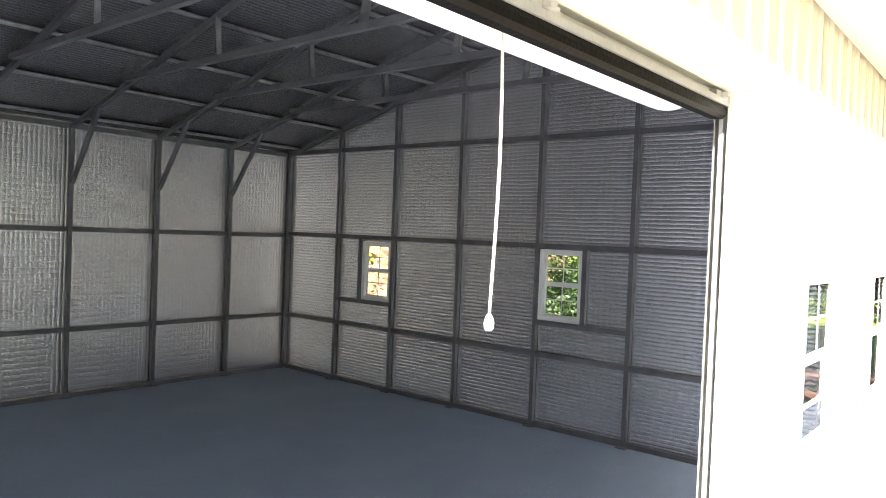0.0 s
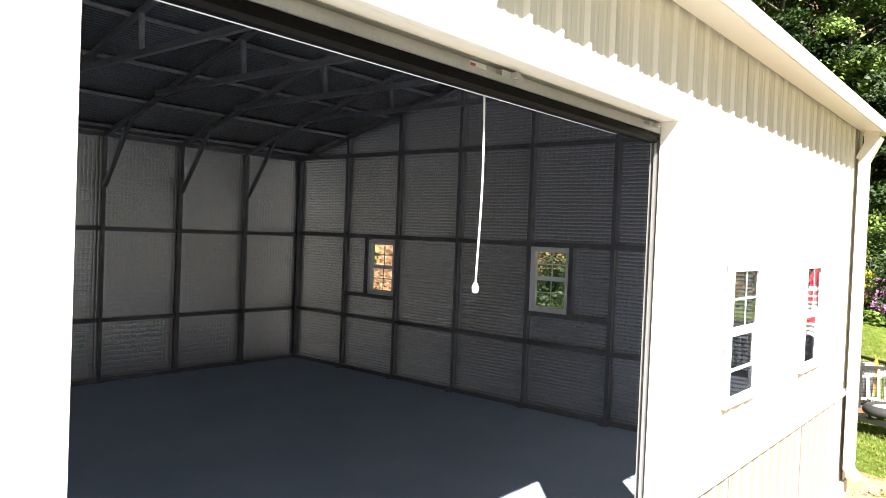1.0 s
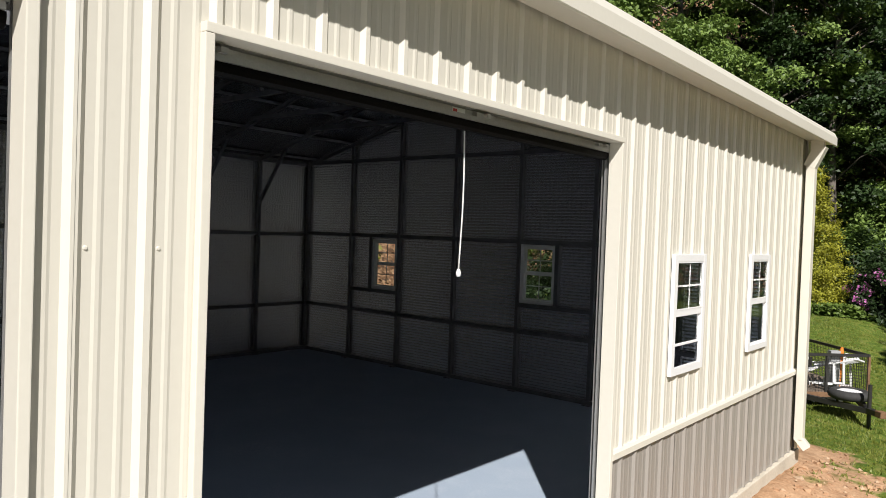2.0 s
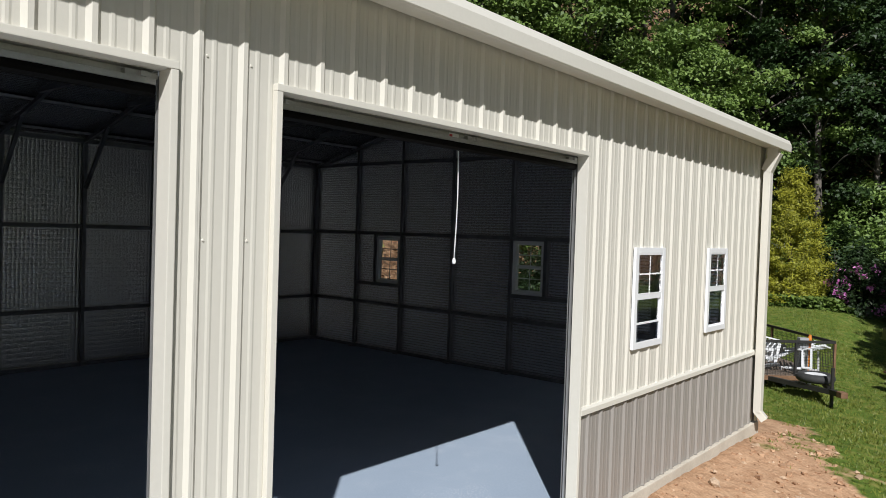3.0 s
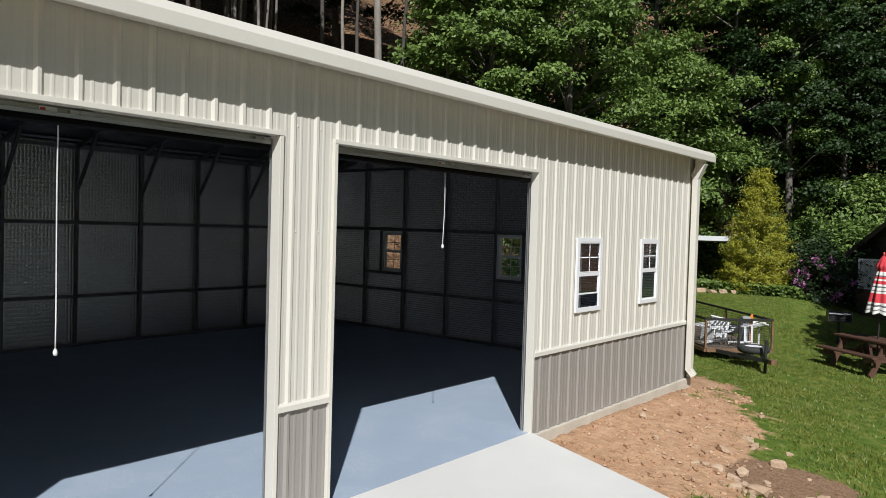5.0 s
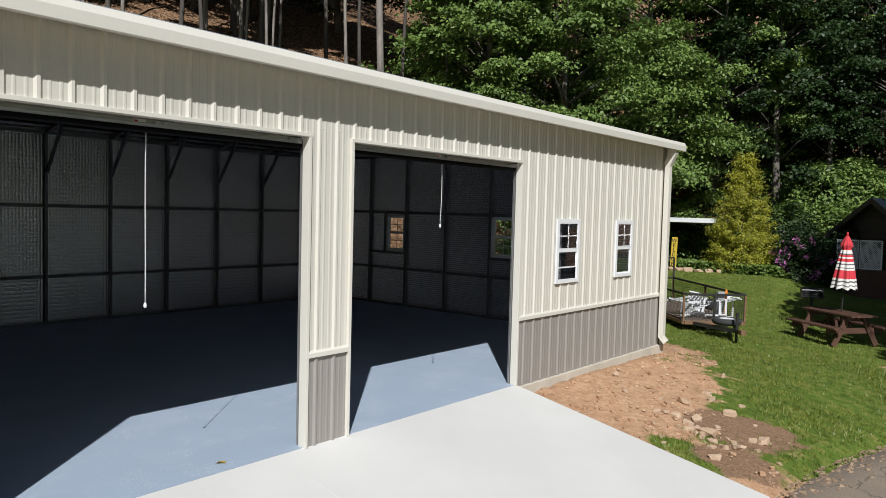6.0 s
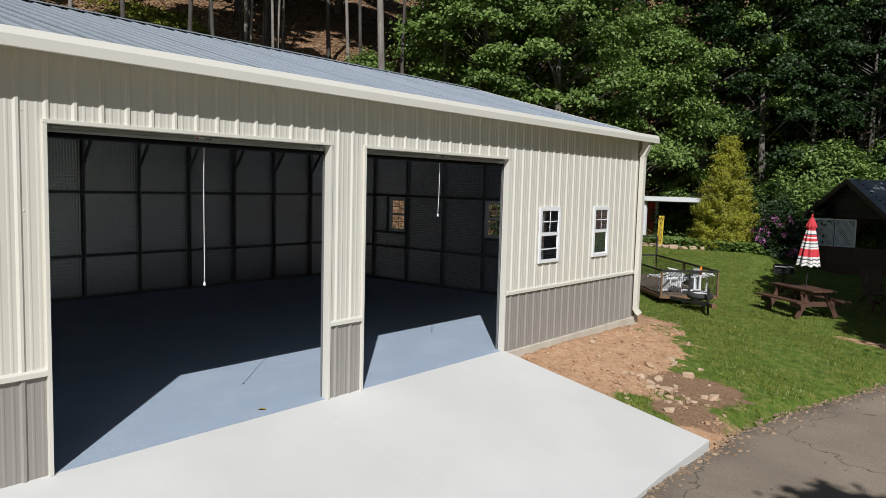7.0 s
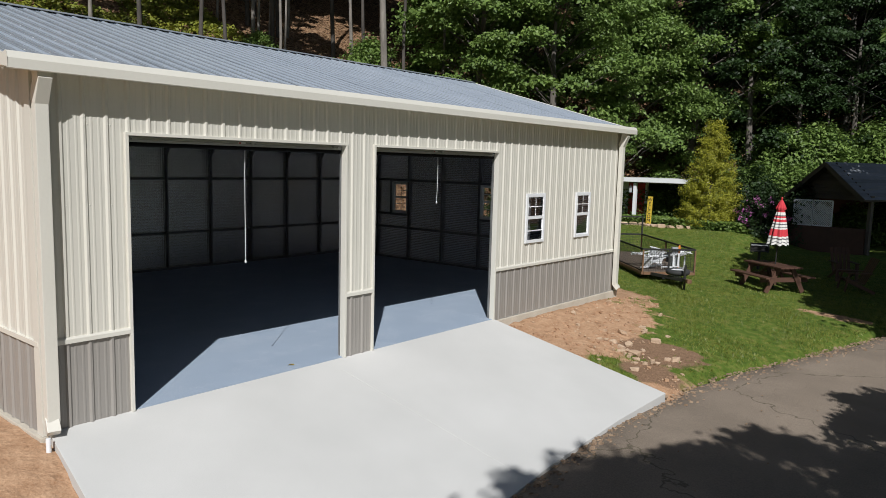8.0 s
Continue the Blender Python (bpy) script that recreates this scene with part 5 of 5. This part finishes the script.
def trailer():
    """Origin at the front left lower corner; x across its width, y along it, the drawbar towards -y."""
    t = group_of("utility_trailer", "black mesh-sided utility trailer on the lawn", "trailer")
    W, L, z0, z1 = 1.5, 4.5, 0.38, 1.02
    bm = bmesh.new()
    for x in (0, W):
        bx(bm, x - 0.03, x + 0.03, 0, L, z0 - 0.08, z0)
    for y in (0, L / 2, L):
        bx(bm, 0.03, W - 0.03, y - 0.03, y + 0.03, z0 - 0.08, z0)
    part("chassis", bm, RUST, t)
    for k in range(8):
        block("deck_board", 0.03 + k * 0.18, 0.20 + k * 0.18, 0.0, L, z0 + 0.002, z0 + 0.03, WEATHERED, t)
    for a, b in (((0, 0), (W, 0)), ((0, 0), (0, L)), ((W, 0), (W, L)), ((0, L), (W, L))):
        bm = bmesh.new()
        beam(bm, (*a, z1), (*b, z1), 0.045, 0.045)
        part("top_rail", bm, BLACK, t)
    for p in ((0, 0), (W / 2, 0), (W, 0), (0, L / 2), (W, L / 2), (0, L), (W, L)):
        block("stake", p[0] - 0.02, p[0] + 0.02, p[1] - 0.02, p[1] + 0.02, z0, z1 - 0.02, RUST if p != (W / 2, 0) else BLACK, t)
    for a, b in (((0, 0), (W, 0)), ((0, 0), (0, L)), ((W, 0), (W, L)), ((0, L), (W, L))):
        bm = bmesh.new()
        A, B = Vector((*a, 0)), Vector((*b, 0))
        n2 = int((B - A).length / 0.05)
        for i in range(n2):
            q = A + (B - A) * (i + 0.5) / n2
            beam(bm, (q.x, q.y, z0), (q.x, q.y, z1), 0.005, 0.005, (0.3, 1, 0))
        for i in range(12):
            z = z0 + (z1 - z0) * (i + 0.5) / 12
            beam(bm, (A.x, A.y, z), (B.x, B.y, z), 0.005, 0.005)
        part("mesh_panel", bm, BLACK, t, "black wire mesh")
    bm = bmesh.new()
    for p in ((0.0, L), (W, L)):
        beam(bm, (p[0], p[1], z1), (p[0], p[1], z1 + 0.6), 0.045, 0.045, (0, 1, 0))
    beam(bm, (0, L, z1 + 0.6), (W, L, z1 + 0.6), 0.045, 0.045)
    beam(bm, (0, L, z1 + 0.35), (W, L, z1 + 0.35), 0.03, 0.03)
    part("ramp_gate", bm, BLACK, t)
    bm = bmesh.new()
    beam(bm, (0.25, 0.0, z0 - 0.05), (W / 2, -1.15, z0 - 0.05), 0.07, 0.08)
    beam(bm, (W - 0.25, 0.0, z0 - 0.05), (W / 2, -1.15, z0 - 0.05), 0.07, 0.08)
    beam(bm, (W / 2, -1.05, z0 - 0.04), (W / 2, -1.38, z0 - 0.04), 0.09, 0.08)
    part("drawbar", bm, BLACK, t)
    bm = bmesh.new()
    tube(bm, [(W / 2 + 0.02, -1.12, 0.06), (W / 2 + 0.02, -1.12, z0 + 0.36)], [0.03, 0.03], 10)
    bx(bm, W / 2 - 0.05, W / 2 + 0.09, -1.19, -1.05, 0.0, 0.06)
    part("jack_stand", bm, BLACK, t)
    sp = part("coupler", (lambda b: (bx(b, W / 2 - 0.06, W / 2 + 0.06, -1.5, -1.36, z0 - 0.08, z0 + 0.02), b)[1])(bmesh.new()), RUST, t, bevel=0.015)
    bm = bmesh.new()
    torus(bm, (W / 2 + 0.02, -0.62, z0 + 0.10), 0.24, 0.085, "z")
    tyre = part("spare_tyre", bm, TYRE, t, "spare wheel lying on the drawbar", smooth=True)
    bm = bmesh.new()
    tube(bm, [(W / 2 + 0.02, -0.62, z0 + 0.03), (W / 2 + 0.02, -0.62, z0 + 0.15), (W / 2 + 0.02, -0.62, z0 + 0.165)], [0.175, 0.19, 0.15], 24)
    part("rim", bm, WHITE, tyre, "white rim")
    for x in (-0.14, W + 0.14):
        bm = bmesh.new()
        torus(bm, (x, L * 0.55, 0.29), 0.20, 0.09, "x")
        wheel = part("wheel", bm, TYRE, t, smooth=True)
        bm = bmesh.new()
        tube(bm, [(x - 0.05, L * 0.55, 0.29), (x + 0.05, L * 0.55, 0.29)], [0.16, 0.16], 20)
        part("rim", bm, RUST, wheel)
        bm = bmesh.new()
        bx(bm, x - 0.11, x + 0.11, L * 0.55 - 0.36, L * 0.55 + 0.36, 0.62, 0.64)
        bx(bm, x - 0.11, x + 0.11, L * 0.55 - 0.38, L * 0.55 - 0.36, 0.42, 0.64)
        bx(bm, x - 0.11, x + 0.11, L * 0.55 + 0.36, L * 0.55 + 0.38, 0.42, 0.64)
        part("fender", bm, BLACK, t)
    return t


tm = pose(-1.19, 11.28, -0.55, 0, 0, 43.5)
trailer().matrix_basis = tm


def scrap(name, label, bm, material, at, category):
    ob = tagged(part(name, bm, material), label, category, "scrap in the trailer")
    ob.matrix_basis = tm @ at
    return ob


def plastic_chair(at):
    """A moulded chair with its legs, arms and slatted back."""
    c = tagged(new("plastic_chair"), "broken white plastic chair tipped over in the trailer", "chair", "scrap in the trailer")

    def bar(name, a, b, w, h, up=(0, 0, 1)):
        bm = bmesh.new()
        beam(bm, a, b, w, h, up)
        part(name, bm, WHITE, c)
    for x in (0, 0.46):
        for y in (0, 0.44):
            bar("leg", (x, y, 0), (x + (0.03 if x == 0 else -0.03), y, 0.40), 0.045, 0.05, (0, 1, 0))
        bar("armrest", (x, 0, 0.62), (x, 0.46, 0.62), 0.06, 0.03)
        bar("arm_post", (x, 0.02, 0.43), (x, 0.02, 0.605), 0.045, 0.04, (0, 1, 0))
    block("seat", 0.0, 0.46, 0.0, 0.44, 0.40, 0.43, WHITE, c, bevel=0.008)
    for k in range(5):
        bar("back_slat", (0.05 + 0.09 * k, 0.44, 0.42), (0.05 + 0.09 * k, 0.54, 0.86), 0.05, 0.018, (0, 1, 0))
    bar("top_rail", (0, 0.54, 0.86), (0.46, 0.54, 0.86), 0.03, 0.06)
    c.matrix_basis = tm @ at


plastic_chair(pose(0.14, 0.62, 0.80, 0, 96, 15))
plastic_chair(pose(1.30, 0.95, 0.44, -82, 6, 170))
plastic_chair(pose(0.62, 0.18, 0.50, 84, 12, 40) @ Matrix.Diagonal((0.8, 0.8, 0.8, 1)))
plastic_chair(pose(0.75, 1.5, 0.48, 84, 10, -30) @ Matrix.Diagonal((0.85, 0.85, 0.85, 1)))
bm = bmesh.new()
for k, (a, b) in enumerate((((0.05, 0.25, 0.47), (0.7, 0.55, 0.50)), ((0.3, 0.2, 0.62), (1.35, 0.35, 0.98)), ((0.75, 0.4, 0.8), (1.45, 0.2, 0.93)), ((-0.0, 1.0, 0.75), (0.35, 0.5, 0.9)))):
    beam(bm, a, b, 0.08, 0.04)
scrap("white_slats", "loose white slats piled in the trailer", bm, WHITE, pose(0, 0, 0), "slats")
bm = bmesh.new()
bx(bm, 0.85, 1.02, 0.05, 0.16, 0.60, 1.24)
scrap("grey_panel", "grey plastic panel leaning in the trailer", bm, GREY, pose(0, 0, -0.16), "panel")
bm = bmesh.new()
tube(bm, [(1.05, 0.12, 0.44), (1.06, 0.10, 1.05), (1.07, 0.09, 1.14)], [0.03, 0.045, 0.02], 10)
scrap("orange_tool", "orange plastic handled tool in the trailer", bm, ORANGE, pose(0, 0, 0), "tool")
bm = bmesh.new()
for k in range(10):
    beam(bm, (0.3 + 0.07 * k, 0.35 + 0.03 * (k % 3), 0.435), (0.45 + 0.07 * k, 0.75, 0.47 + 0.02 * (k % 4)), 0.03, 0.03)
scrap("scrap_wood", "dark scrap wood heaped in the trailer", bm, WEATHERED, pose(0, 0, 0), "wood")

# ---- picnic table, umbrella, grill ----
STAIN = surf("dark_stained_wood", (0.045, 0.02, 0.013), (0.13, 0.065, 0.042), 5, 0.6, bump=0.4, stretch=(1, 6, 1), per_object=0.4)


def picnic_table():
    """Length along y, origin on the ground at its middle."""
    t = group_of("picnic_table", "dark-stained wooden picnic table on the lawn", "table")
    for k in range(5):
        block("top_board", -0.37 + 0.15 * k, -0.23 + 0.15 * k, -0.95, 0.95, 0.70, 0.74, STAIN, t, bevel=0.006)
    for s in (-1, 1):
        for k in (0, 1):
            x = s * (0.62 + 0.145 * k)
            block("bench_board", x - 0.07, x + 0.07, -0.95, 0.95, 0.42, 0.46, STAIN, t, bevel=0.006)
    for y in (-0.66, 0.66):
        for s in (-1, 1):
            bm = bmesh.new()
            beam(bm, (s * 0.62, y, 0.0), (s * 0.22, y, 0.70), 0.14, 0.04, (0, 1, 0))
            part("leg", bm, STAIN, t)
        block("bench_bearer", -0.80, 0.80, y + 0.021, y + 0.06, 0.29, 0.42, STAIN, t)
        block("top_bearer", -0.36, 0.36, y + 0.021, y + 0.06, 0.58, 0.70, STAIN, t)
        bm = bmesh.new()
        beam(bm, (0, y * 0.95, 0.34), (0, y * 0.3, 0.69), 0.09, 0.04)
        part("brace", bm, STAIN, t)
    return t


TC = (1.71, 13.5)
tz = ground_z(*TC) - 0.02
picnic_table().matrix_basis = pose(TC[0] - 0.06, TC[1], tz + 0.02, 0, 0, 52) @ Matrix.Diagonal((0.92, 0.85, 0.97, 1))


def umbrella():
    """A closed market umbrella, hung in folds, with red, white and grey bands."""
    u = group_of("garden_umbrella", "closed umbrella with red, white and grey stripes", "umbrella")
    bm = bmesh.new()
    tube(bm, [(0, 0, -0.05), (0, 0, 2.66)], [0.02, 0.02], 12)
    part("pole", bm, BLACK, u)
    STRIPES = (("red", 0.0, 0.27), ("white", 0.27, 0.335), ("grey", 0.335, 0.36), ("red", 0.36, 0.40), ("white", 0.40, 0.43), ("red", 0.43, 0.49), ("white", 0.49, 0.525), ("grey", 0.525, 0.55), ("white", 0.55, 0.60), ("grey", 0.60, 0.615), ("white", 0.615, 0.65), ("red", 0.65, 0.81), ("white", 0.81, 0.85), ("grey", 0.85, 0.88), ("white", 0.88, 0.93), ("grey", 0.93, 0.95), ("white", 0.95, 1.0))
    cloth = {"red": surf("red_canvas", (0.50, 0.025, 0.04), (0.66, 0.06, 0.075), 8, 0.85, bump=0.2, bump_scale=150), "white": surf("white_canvas", (0.66, 0.64, 0.60), (0.78, 0.76, 0.72), 8, 0.85, bump=0.2, bump_scale=150),
             "grey": surf("grey_canvas", (0.10, 0.09, 0.10), (0.17, 0.16, 0.17), 8, 0.85, bump=0.2, bump_scale=150)}
    seg = 64

    def at(v, k):
        z = 2.62 - 1.27 * v
        r = 0.02 + 0.26 * v ** 0.8
        if v < 0.22:
            r = 0.03 + 0.13 * (v / 0.22) ** 0.8
        a = 2 * math.pi * k / seg
        r *= 1 + 0.15 * math.sin(8 * a + 0.6) * min(1, v * 3) + 0.07 * math.sin(3 * a)
        return (r * math.cos(a), r * math.sin(a), z - 0.02 * max(0, v - 0.8) * math.sin(8 * a + 0.6) / 0.2)
    for colour, a, b in STRIPES:
        bm = bmesh.new()
        n2 = max(2, int((b - a) * 26))
        rows = [[bm.verts.new(at(a + (b - a) * i / n2, k)) for k in range(seg)] for i in range(n2 + 1)]
        for p, q in zip(rows, rows[1:]):
            for k in range(seg):
                bm.faces.new((p[k], p[(k + 1) % seg], q[(k + 1) % seg], q[k]))
        part("canopy_band", bm, cloth[colour], u, colour + " striped canvas", smooth=True)
    bm = bmesh.new()
    tube(bm, [(0, 0, 2.60), (0, 0, 2.68), (0, 0, 2.71)], [0.022, 0.03, 0.01], 10)
    part("finial", bm, RED, u)
    for k in range(8):
        a = 2 * math.pi * k / 8
        bm = bmesh.new()
        beam(bm, (0.02 * math.cos(a), 0.02 * math.sin(a), 2.5), (0.20 * math.cos(a), 0.20 * math.sin(a), 1.34), 0.012, 0.012)
        part("rib", bm, BLACK, u)
    return u


umbrella().matrix_basis = pose(TC[0], TC[1], tz + 0.0, 1.5, 1.0, 20) @ Matrix.Diagonal((0.92, 0.92, 0.965, 1))


def park_grill():
    g = group_of("park_grill", "black steel pedestal grill on the lawn", "grill")
    bm = bmesh.new()
    tube(bm, [(0, 0, -0.2), (0, 0, 0.62)], [0.045, 0.045], 10)
    part("post", bm, BLACK, g)
    bm = bmesh.new()
    bx(bm, -0.28, 0.28, -0.2, 0.2, 0.60, 0.62)
    for a, b, c2, d in ((-0.28, -0.265, -0.2, 0.2), (0.265, 0.28, -0.2, 0.2), (-0.265, 0.265, 0.185, 0.2)):
        bx(bm, a, b, c2, d, 0.62, 0.86)
    part("fire_box", bm, BLACK, g)
    for k in range(8):
        block("grate_bar", -0.26, 0.26, -0.17 + 0.045 * k, -0.16 + 0.045 * k, 0.80, 0.81, GREY, g)
    return g


park_grill().matrix_basis = pose(0.31, 16.9, ground_z(0.31, 16.9), 0, 0, 20)

# ---- shed ----
BOARD = surf("dark_red_board", (0.06, 0.016, 0.013), (0.12, 0.035, 0.027), 3, 0.8, bump=0.3, stretch=(1, 1, 0.2), per_object=0.4)
OLD = surf("old_brown_board", (0.045, 0.035, 0.027), (0.105, 0.085, 0.065), 3, 0.8, bump=0.3, stretch=(0.2, 1, 1), per_object=0.4)
SHINGLE = surf("grey_asphalt_shingle", (0.13, 0.14, 0.155), (0.27, 0.285, 0.31), 6, 0.9, bump=0.5, bump_scale=60, per_object=0.6)


def shed():
    """An open-fronted gabled shed; x across, y deep, origin on the ground under the gable's middle."""
    s = group_of("garden_shed", "open-fronted shed with a grey shingle roof", "shed")
    hw, ze, zp, dep = 1.55, 2.30, 3.62, 4.2
    sl = (zp - ze) / hw
    for side in (-1, 1):
        bm = bmesh.new()
        prism(bm, ((0, zp), (side * (hw + 0.12), ze - sl * 0.12), (side * (hw + 0.12), ze - sl * 0.12 - 0.07), (0, zp - 0.08)), "y", -0.35, dep)
        deck = part("roof_deck", bm, OLD, s)
        n2 = 11
        step = math.hypot(hw + 0.12, sl * (hw + 0.12)) / n2
        for i in range(n2):
            u0, u1 = (hw + 0.12) * i / n2, (hw + 0.12) * (i + 1) / n2 + 0.02
            bm = bmesh.new()
            prism(bm, ((side * u0, zp - sl * u0 + 0.012), (side * u1, zp - sl * u1 + 0.026), (side * u1, zp - sl * u1 + 0.012), (side * u0, zp - sl * u0 + 0.004)), "y", -0.37, dep + 0.02)
            part("shingle_course", bm, SHINGLE, deck)
        bm = bmesh.new()
        beam(bm, (0, -0.36, zp - 0.07), (side * (hw + 0.12), -0.36, ze - sl * 0.12 - 0.05), 0.03, 0.16)
        part("barge_board", bm, OLD, s)
        for y in (0.0, dep - 0.1):
            block("post", side * hw - 0.06, side * hw + 0.06, y, y + 0.1, -0.3, ze + 0.05, BARK if side > 0 else OLD, s)
        block("side_wall", side * hw - 0.02, side * hw + 0.02, 0.1, dep - 0.1, -0.3, ze, BOARD, s) if side < 0 else None
    for k in range(9):
        z0 = ze + 0.145 * k
        half = min(hw, (zp - z0 - 0.05) / sl)
        if half > 0.08:
            block("gable_board", -half, half, -0.02 - 0.004 * (k % 2), 0.0, z0, z0 + 0.14, OLD, s)
    block("tie_beam", -hw, hw, -0.04, 0.06, ze - 0.16, ze - 0.005, OLD, s)
    for k in range(18):
        block("back_board", -hw + 0.172 * k, -hw + 0.172 * k + 0.168, dep - 0.06, dep - 0.03, -0.3, ze, BOARD, s)
    return s


SHX, SHY = 0.66, 25.0
sz = -0.46
shed().matrix_basis = pose(SHX, SHY, sz, 0, 0, -28) @ Matrix.Diagonal((1.1, 1.5, 1.0, 1))


def lattice():
    t = group_of("lattice_panel", "white lattice panels standing before the shed", "lattice")
    for k in range(2):
        x0 = 0.72 * k
        bm = bmesh.new()
        for a, b in (((x0, 0), (x0, 1.02)), ((x0 + 0.70, 0), (x0 + 0.70, 1.02)), ((x0, 0), (x0 + 0.70, 0)), ((x0, 1.02), (x0 + 0.70, 1.02))):
            beam(bm, (a[0], 0, a[1]), (b[0], 0, b[1]), 0.05, 0.04, (0, 1, 0))
        part("frame", bm, WHITE, t)
        bm = bmesh.new()
        for i in range(-14, 10):
            for sgn, yy in ((1, 0.008), (-1, -0.008)):
                o = i * 0.075
                pts2 = []
                for u in (0.0, 0.70):
                    v = (o + u) if sgn > 0 else (o + 0.70 - u)
                    pts2.append([u, v])
                (u0, v0), (u1, v1) = pts2
                lo, hi = max(0, min(v0, v1)), min(1.02, max(v0, v1))
                if hi - lo < 0.03:
                    continue
                f0, f1 = sorted(((lo - v0) / (v1 - v0), (hi - v0) / (v1 - v0)))
                a = (x0 + u0 + (u1 - u0) * f0, yy, v0 + (v1 - v0) * f0)
                b = (x0 + u0 + (u1 - u0) * f1, yy, v0 + (v1 - v0) * f1)
                beam(bm, a, b, 0.026, 0.006, (0, 1, 0))
        part("slats", bm, WHITE, t)
    return t


lattice().matrix_basis = pose(-0.53, 24.2, 0.60)
bench = group_of("low_wall", "dark low timber wall under the lattice", "wall")
block("timber", -0.58, 2.1, 24.12, 24.32, -0.6, 0.59, STAIN, bench)


def lawn_chair(label):
    t = group_of("lawn_chair", label, "chair", group="lawn chairs")
    for x in (-0.28, 0.28):
        bm = bmesh.new()
        beam(bm, (x, -0.35, 0.0), (x, -0.25, 0.55), 0.09, 0.03, (0, 1, 0))
        beam(bm, (x, 0.45, 0.0), (x, -0.35, 0.38), 0.03, 0.09)
        part("leg", bm, STAIN, t)
        block("arm", x - 0.06, x + 0.06, -0.35, 0.35, 0.55, 0.575, STAIN, t)
    for k in range(5):
        block("seat_slat", -0.26, 0.26, -0.30 + 0.1 * k, -0.21 + 0.1 * k, 0.36 - 0.03 * k, 0.38 - 0.03 * k, STAIN, t)
    for k in range(5):
        bm = bmesh.new()
        beam(bm, (-0.22 + 0.11 * k, 0.18, 0.25), (-0.24 + 0.12 * k, 0.50, 0.98), 0.09, 0.02, (0, 1, 0))
        part("back_slat", bm, STAIN, t)
    return t


lc = lawn_chair("dark wooden slatted lawn chair in the shade")
lc.matrix_basis = pose(2.75, 17.2, ground_z(2.75, 17.2), 0, 0, 30)
copy_thing(lc, pose(3.35, 15.6, ground_z(3.35, 15.6), 0, 0, -60))

# ---- porch ----
def porch():
    p = group_of("porch", "white flat porch roof with a red door behind", "porch")
    block("roof_slab", -11.5, -4.62, 23.0, 26.2, 2.10, 2.28, WHITE, p, bevel=0.01)
    block("soffit", -11.4, -4.75, 23.1, 26.1, 2.06, 2.098, WEATHERED, p)
    block("post", -7.14, -7.0, 23.15, 23.29, 0.0, 2.058, WHITE, p)
    block("post", -4.95, -4.83, 25.8, 25.92, 0.0, 2.058, WEATHERED, p)
    block("wall", -11.5, -7.02, 24.4, 24.55, 0.0, 2.058, WHITE, p)
    door = block("door", -7.92, -7.12, 24.34, 24.395, 0.1, 2.04, RED, p, "red panelled door")
    for z in (0.3, 0.9, 1.5):
        block("door_panel", -7.82, -7.22, 24.325, 24.338, z, z + 0.45, RED, door)
    return p


porch()


def lantern():
    t = group_of("porch_lantern", "grey metal lantern hanging under the porch roof", "lantern")
    bm = bmesh.new()
    tube(bm, [(0, 0, 0.0), (0, 0, -0.14)], [0.008, 0.008], 6)
    part("chain", bm, BLACK, t)
    bm = bmesh.new()
    tube(bm, [(0, 0, -0.13), (0, 0, -0.20), (0, 0, -0.21)], [0.02, 0.10, 0.10], 8)
    part("cap", bm, BLACK, t)
    bm = bmesh.new()
    tube(bm, [(0, 0, -0.44), (0, 0, -0.47)], [0.09, 0.07], 8)
    part("base", bm, BLACK, t)
    bm = bmesh.new()
    tube(bm, [(0, 0, -0.21), (0, 0, -0.44)], [0.075, 0.075], 8)
    part("glass", bm, GREY, t)
    return t


lantern().matrix_basis = pose(-7.25, 23.08, 2.06)


def welcome_sign():
    t = group_of("welcome_sign", "tall yellow wooden sign reading WELCOME downwards", "sign")
    YEL = surf("yellow_paint", (0.52, 0.36, 0.03), (0.66, 0.47, 0.05), 5, 0.7, bump=0.2)
    block("board", -0.115, 0.115, 0, 0.03, 0.0, 1.34, YEL, t, bevel=0.006)
    for i, ch in enumerate("WELCOME"):
        cu = bpy.data.curves.new("letter", "FONT")
        cu.body, cu.size, cu.align_x, cu.extrude = ch, 0.215, "CENTER", 0.004
        ob = new("letter", cu)
        dg = bpy.context.evaluated_depsgraph_get()
        me2 = bpy.data.meshes.new_from_object(ob.evaluated_get(dg))
        bpy.data.objects.remove(ob)
        me2.materials.append(BLACK)
        lo = new("letter", me2)
        lo.parent = t
        lo.matrix_basis = pose(0, -0.006, 1.13 - 0.183 * i, 90, 0, 0)
    return t


welcome_sign().matrix_basis = pose(-5.92, 22.2, ground_z(-5.92, 22.2) - 0.03, -4, 0, 0)

# ---- overhead cable ----
bm = bmesh.new()
A, B = Vector((-6.5, 36.0, 11.0)), Vector((6.0, 22.0, 3.6))
pts = [A + (B - A) * u + Vector((0, 0, -1.2 * u * (1 - u))) for u in [i / 20 for i in range(21)]]
tube(bm, pts, [0.014] * 21, 6)
tagged(part("overhead_cable", bm, BLACK), "thin dark overhead cable sagging between trees", "cable")
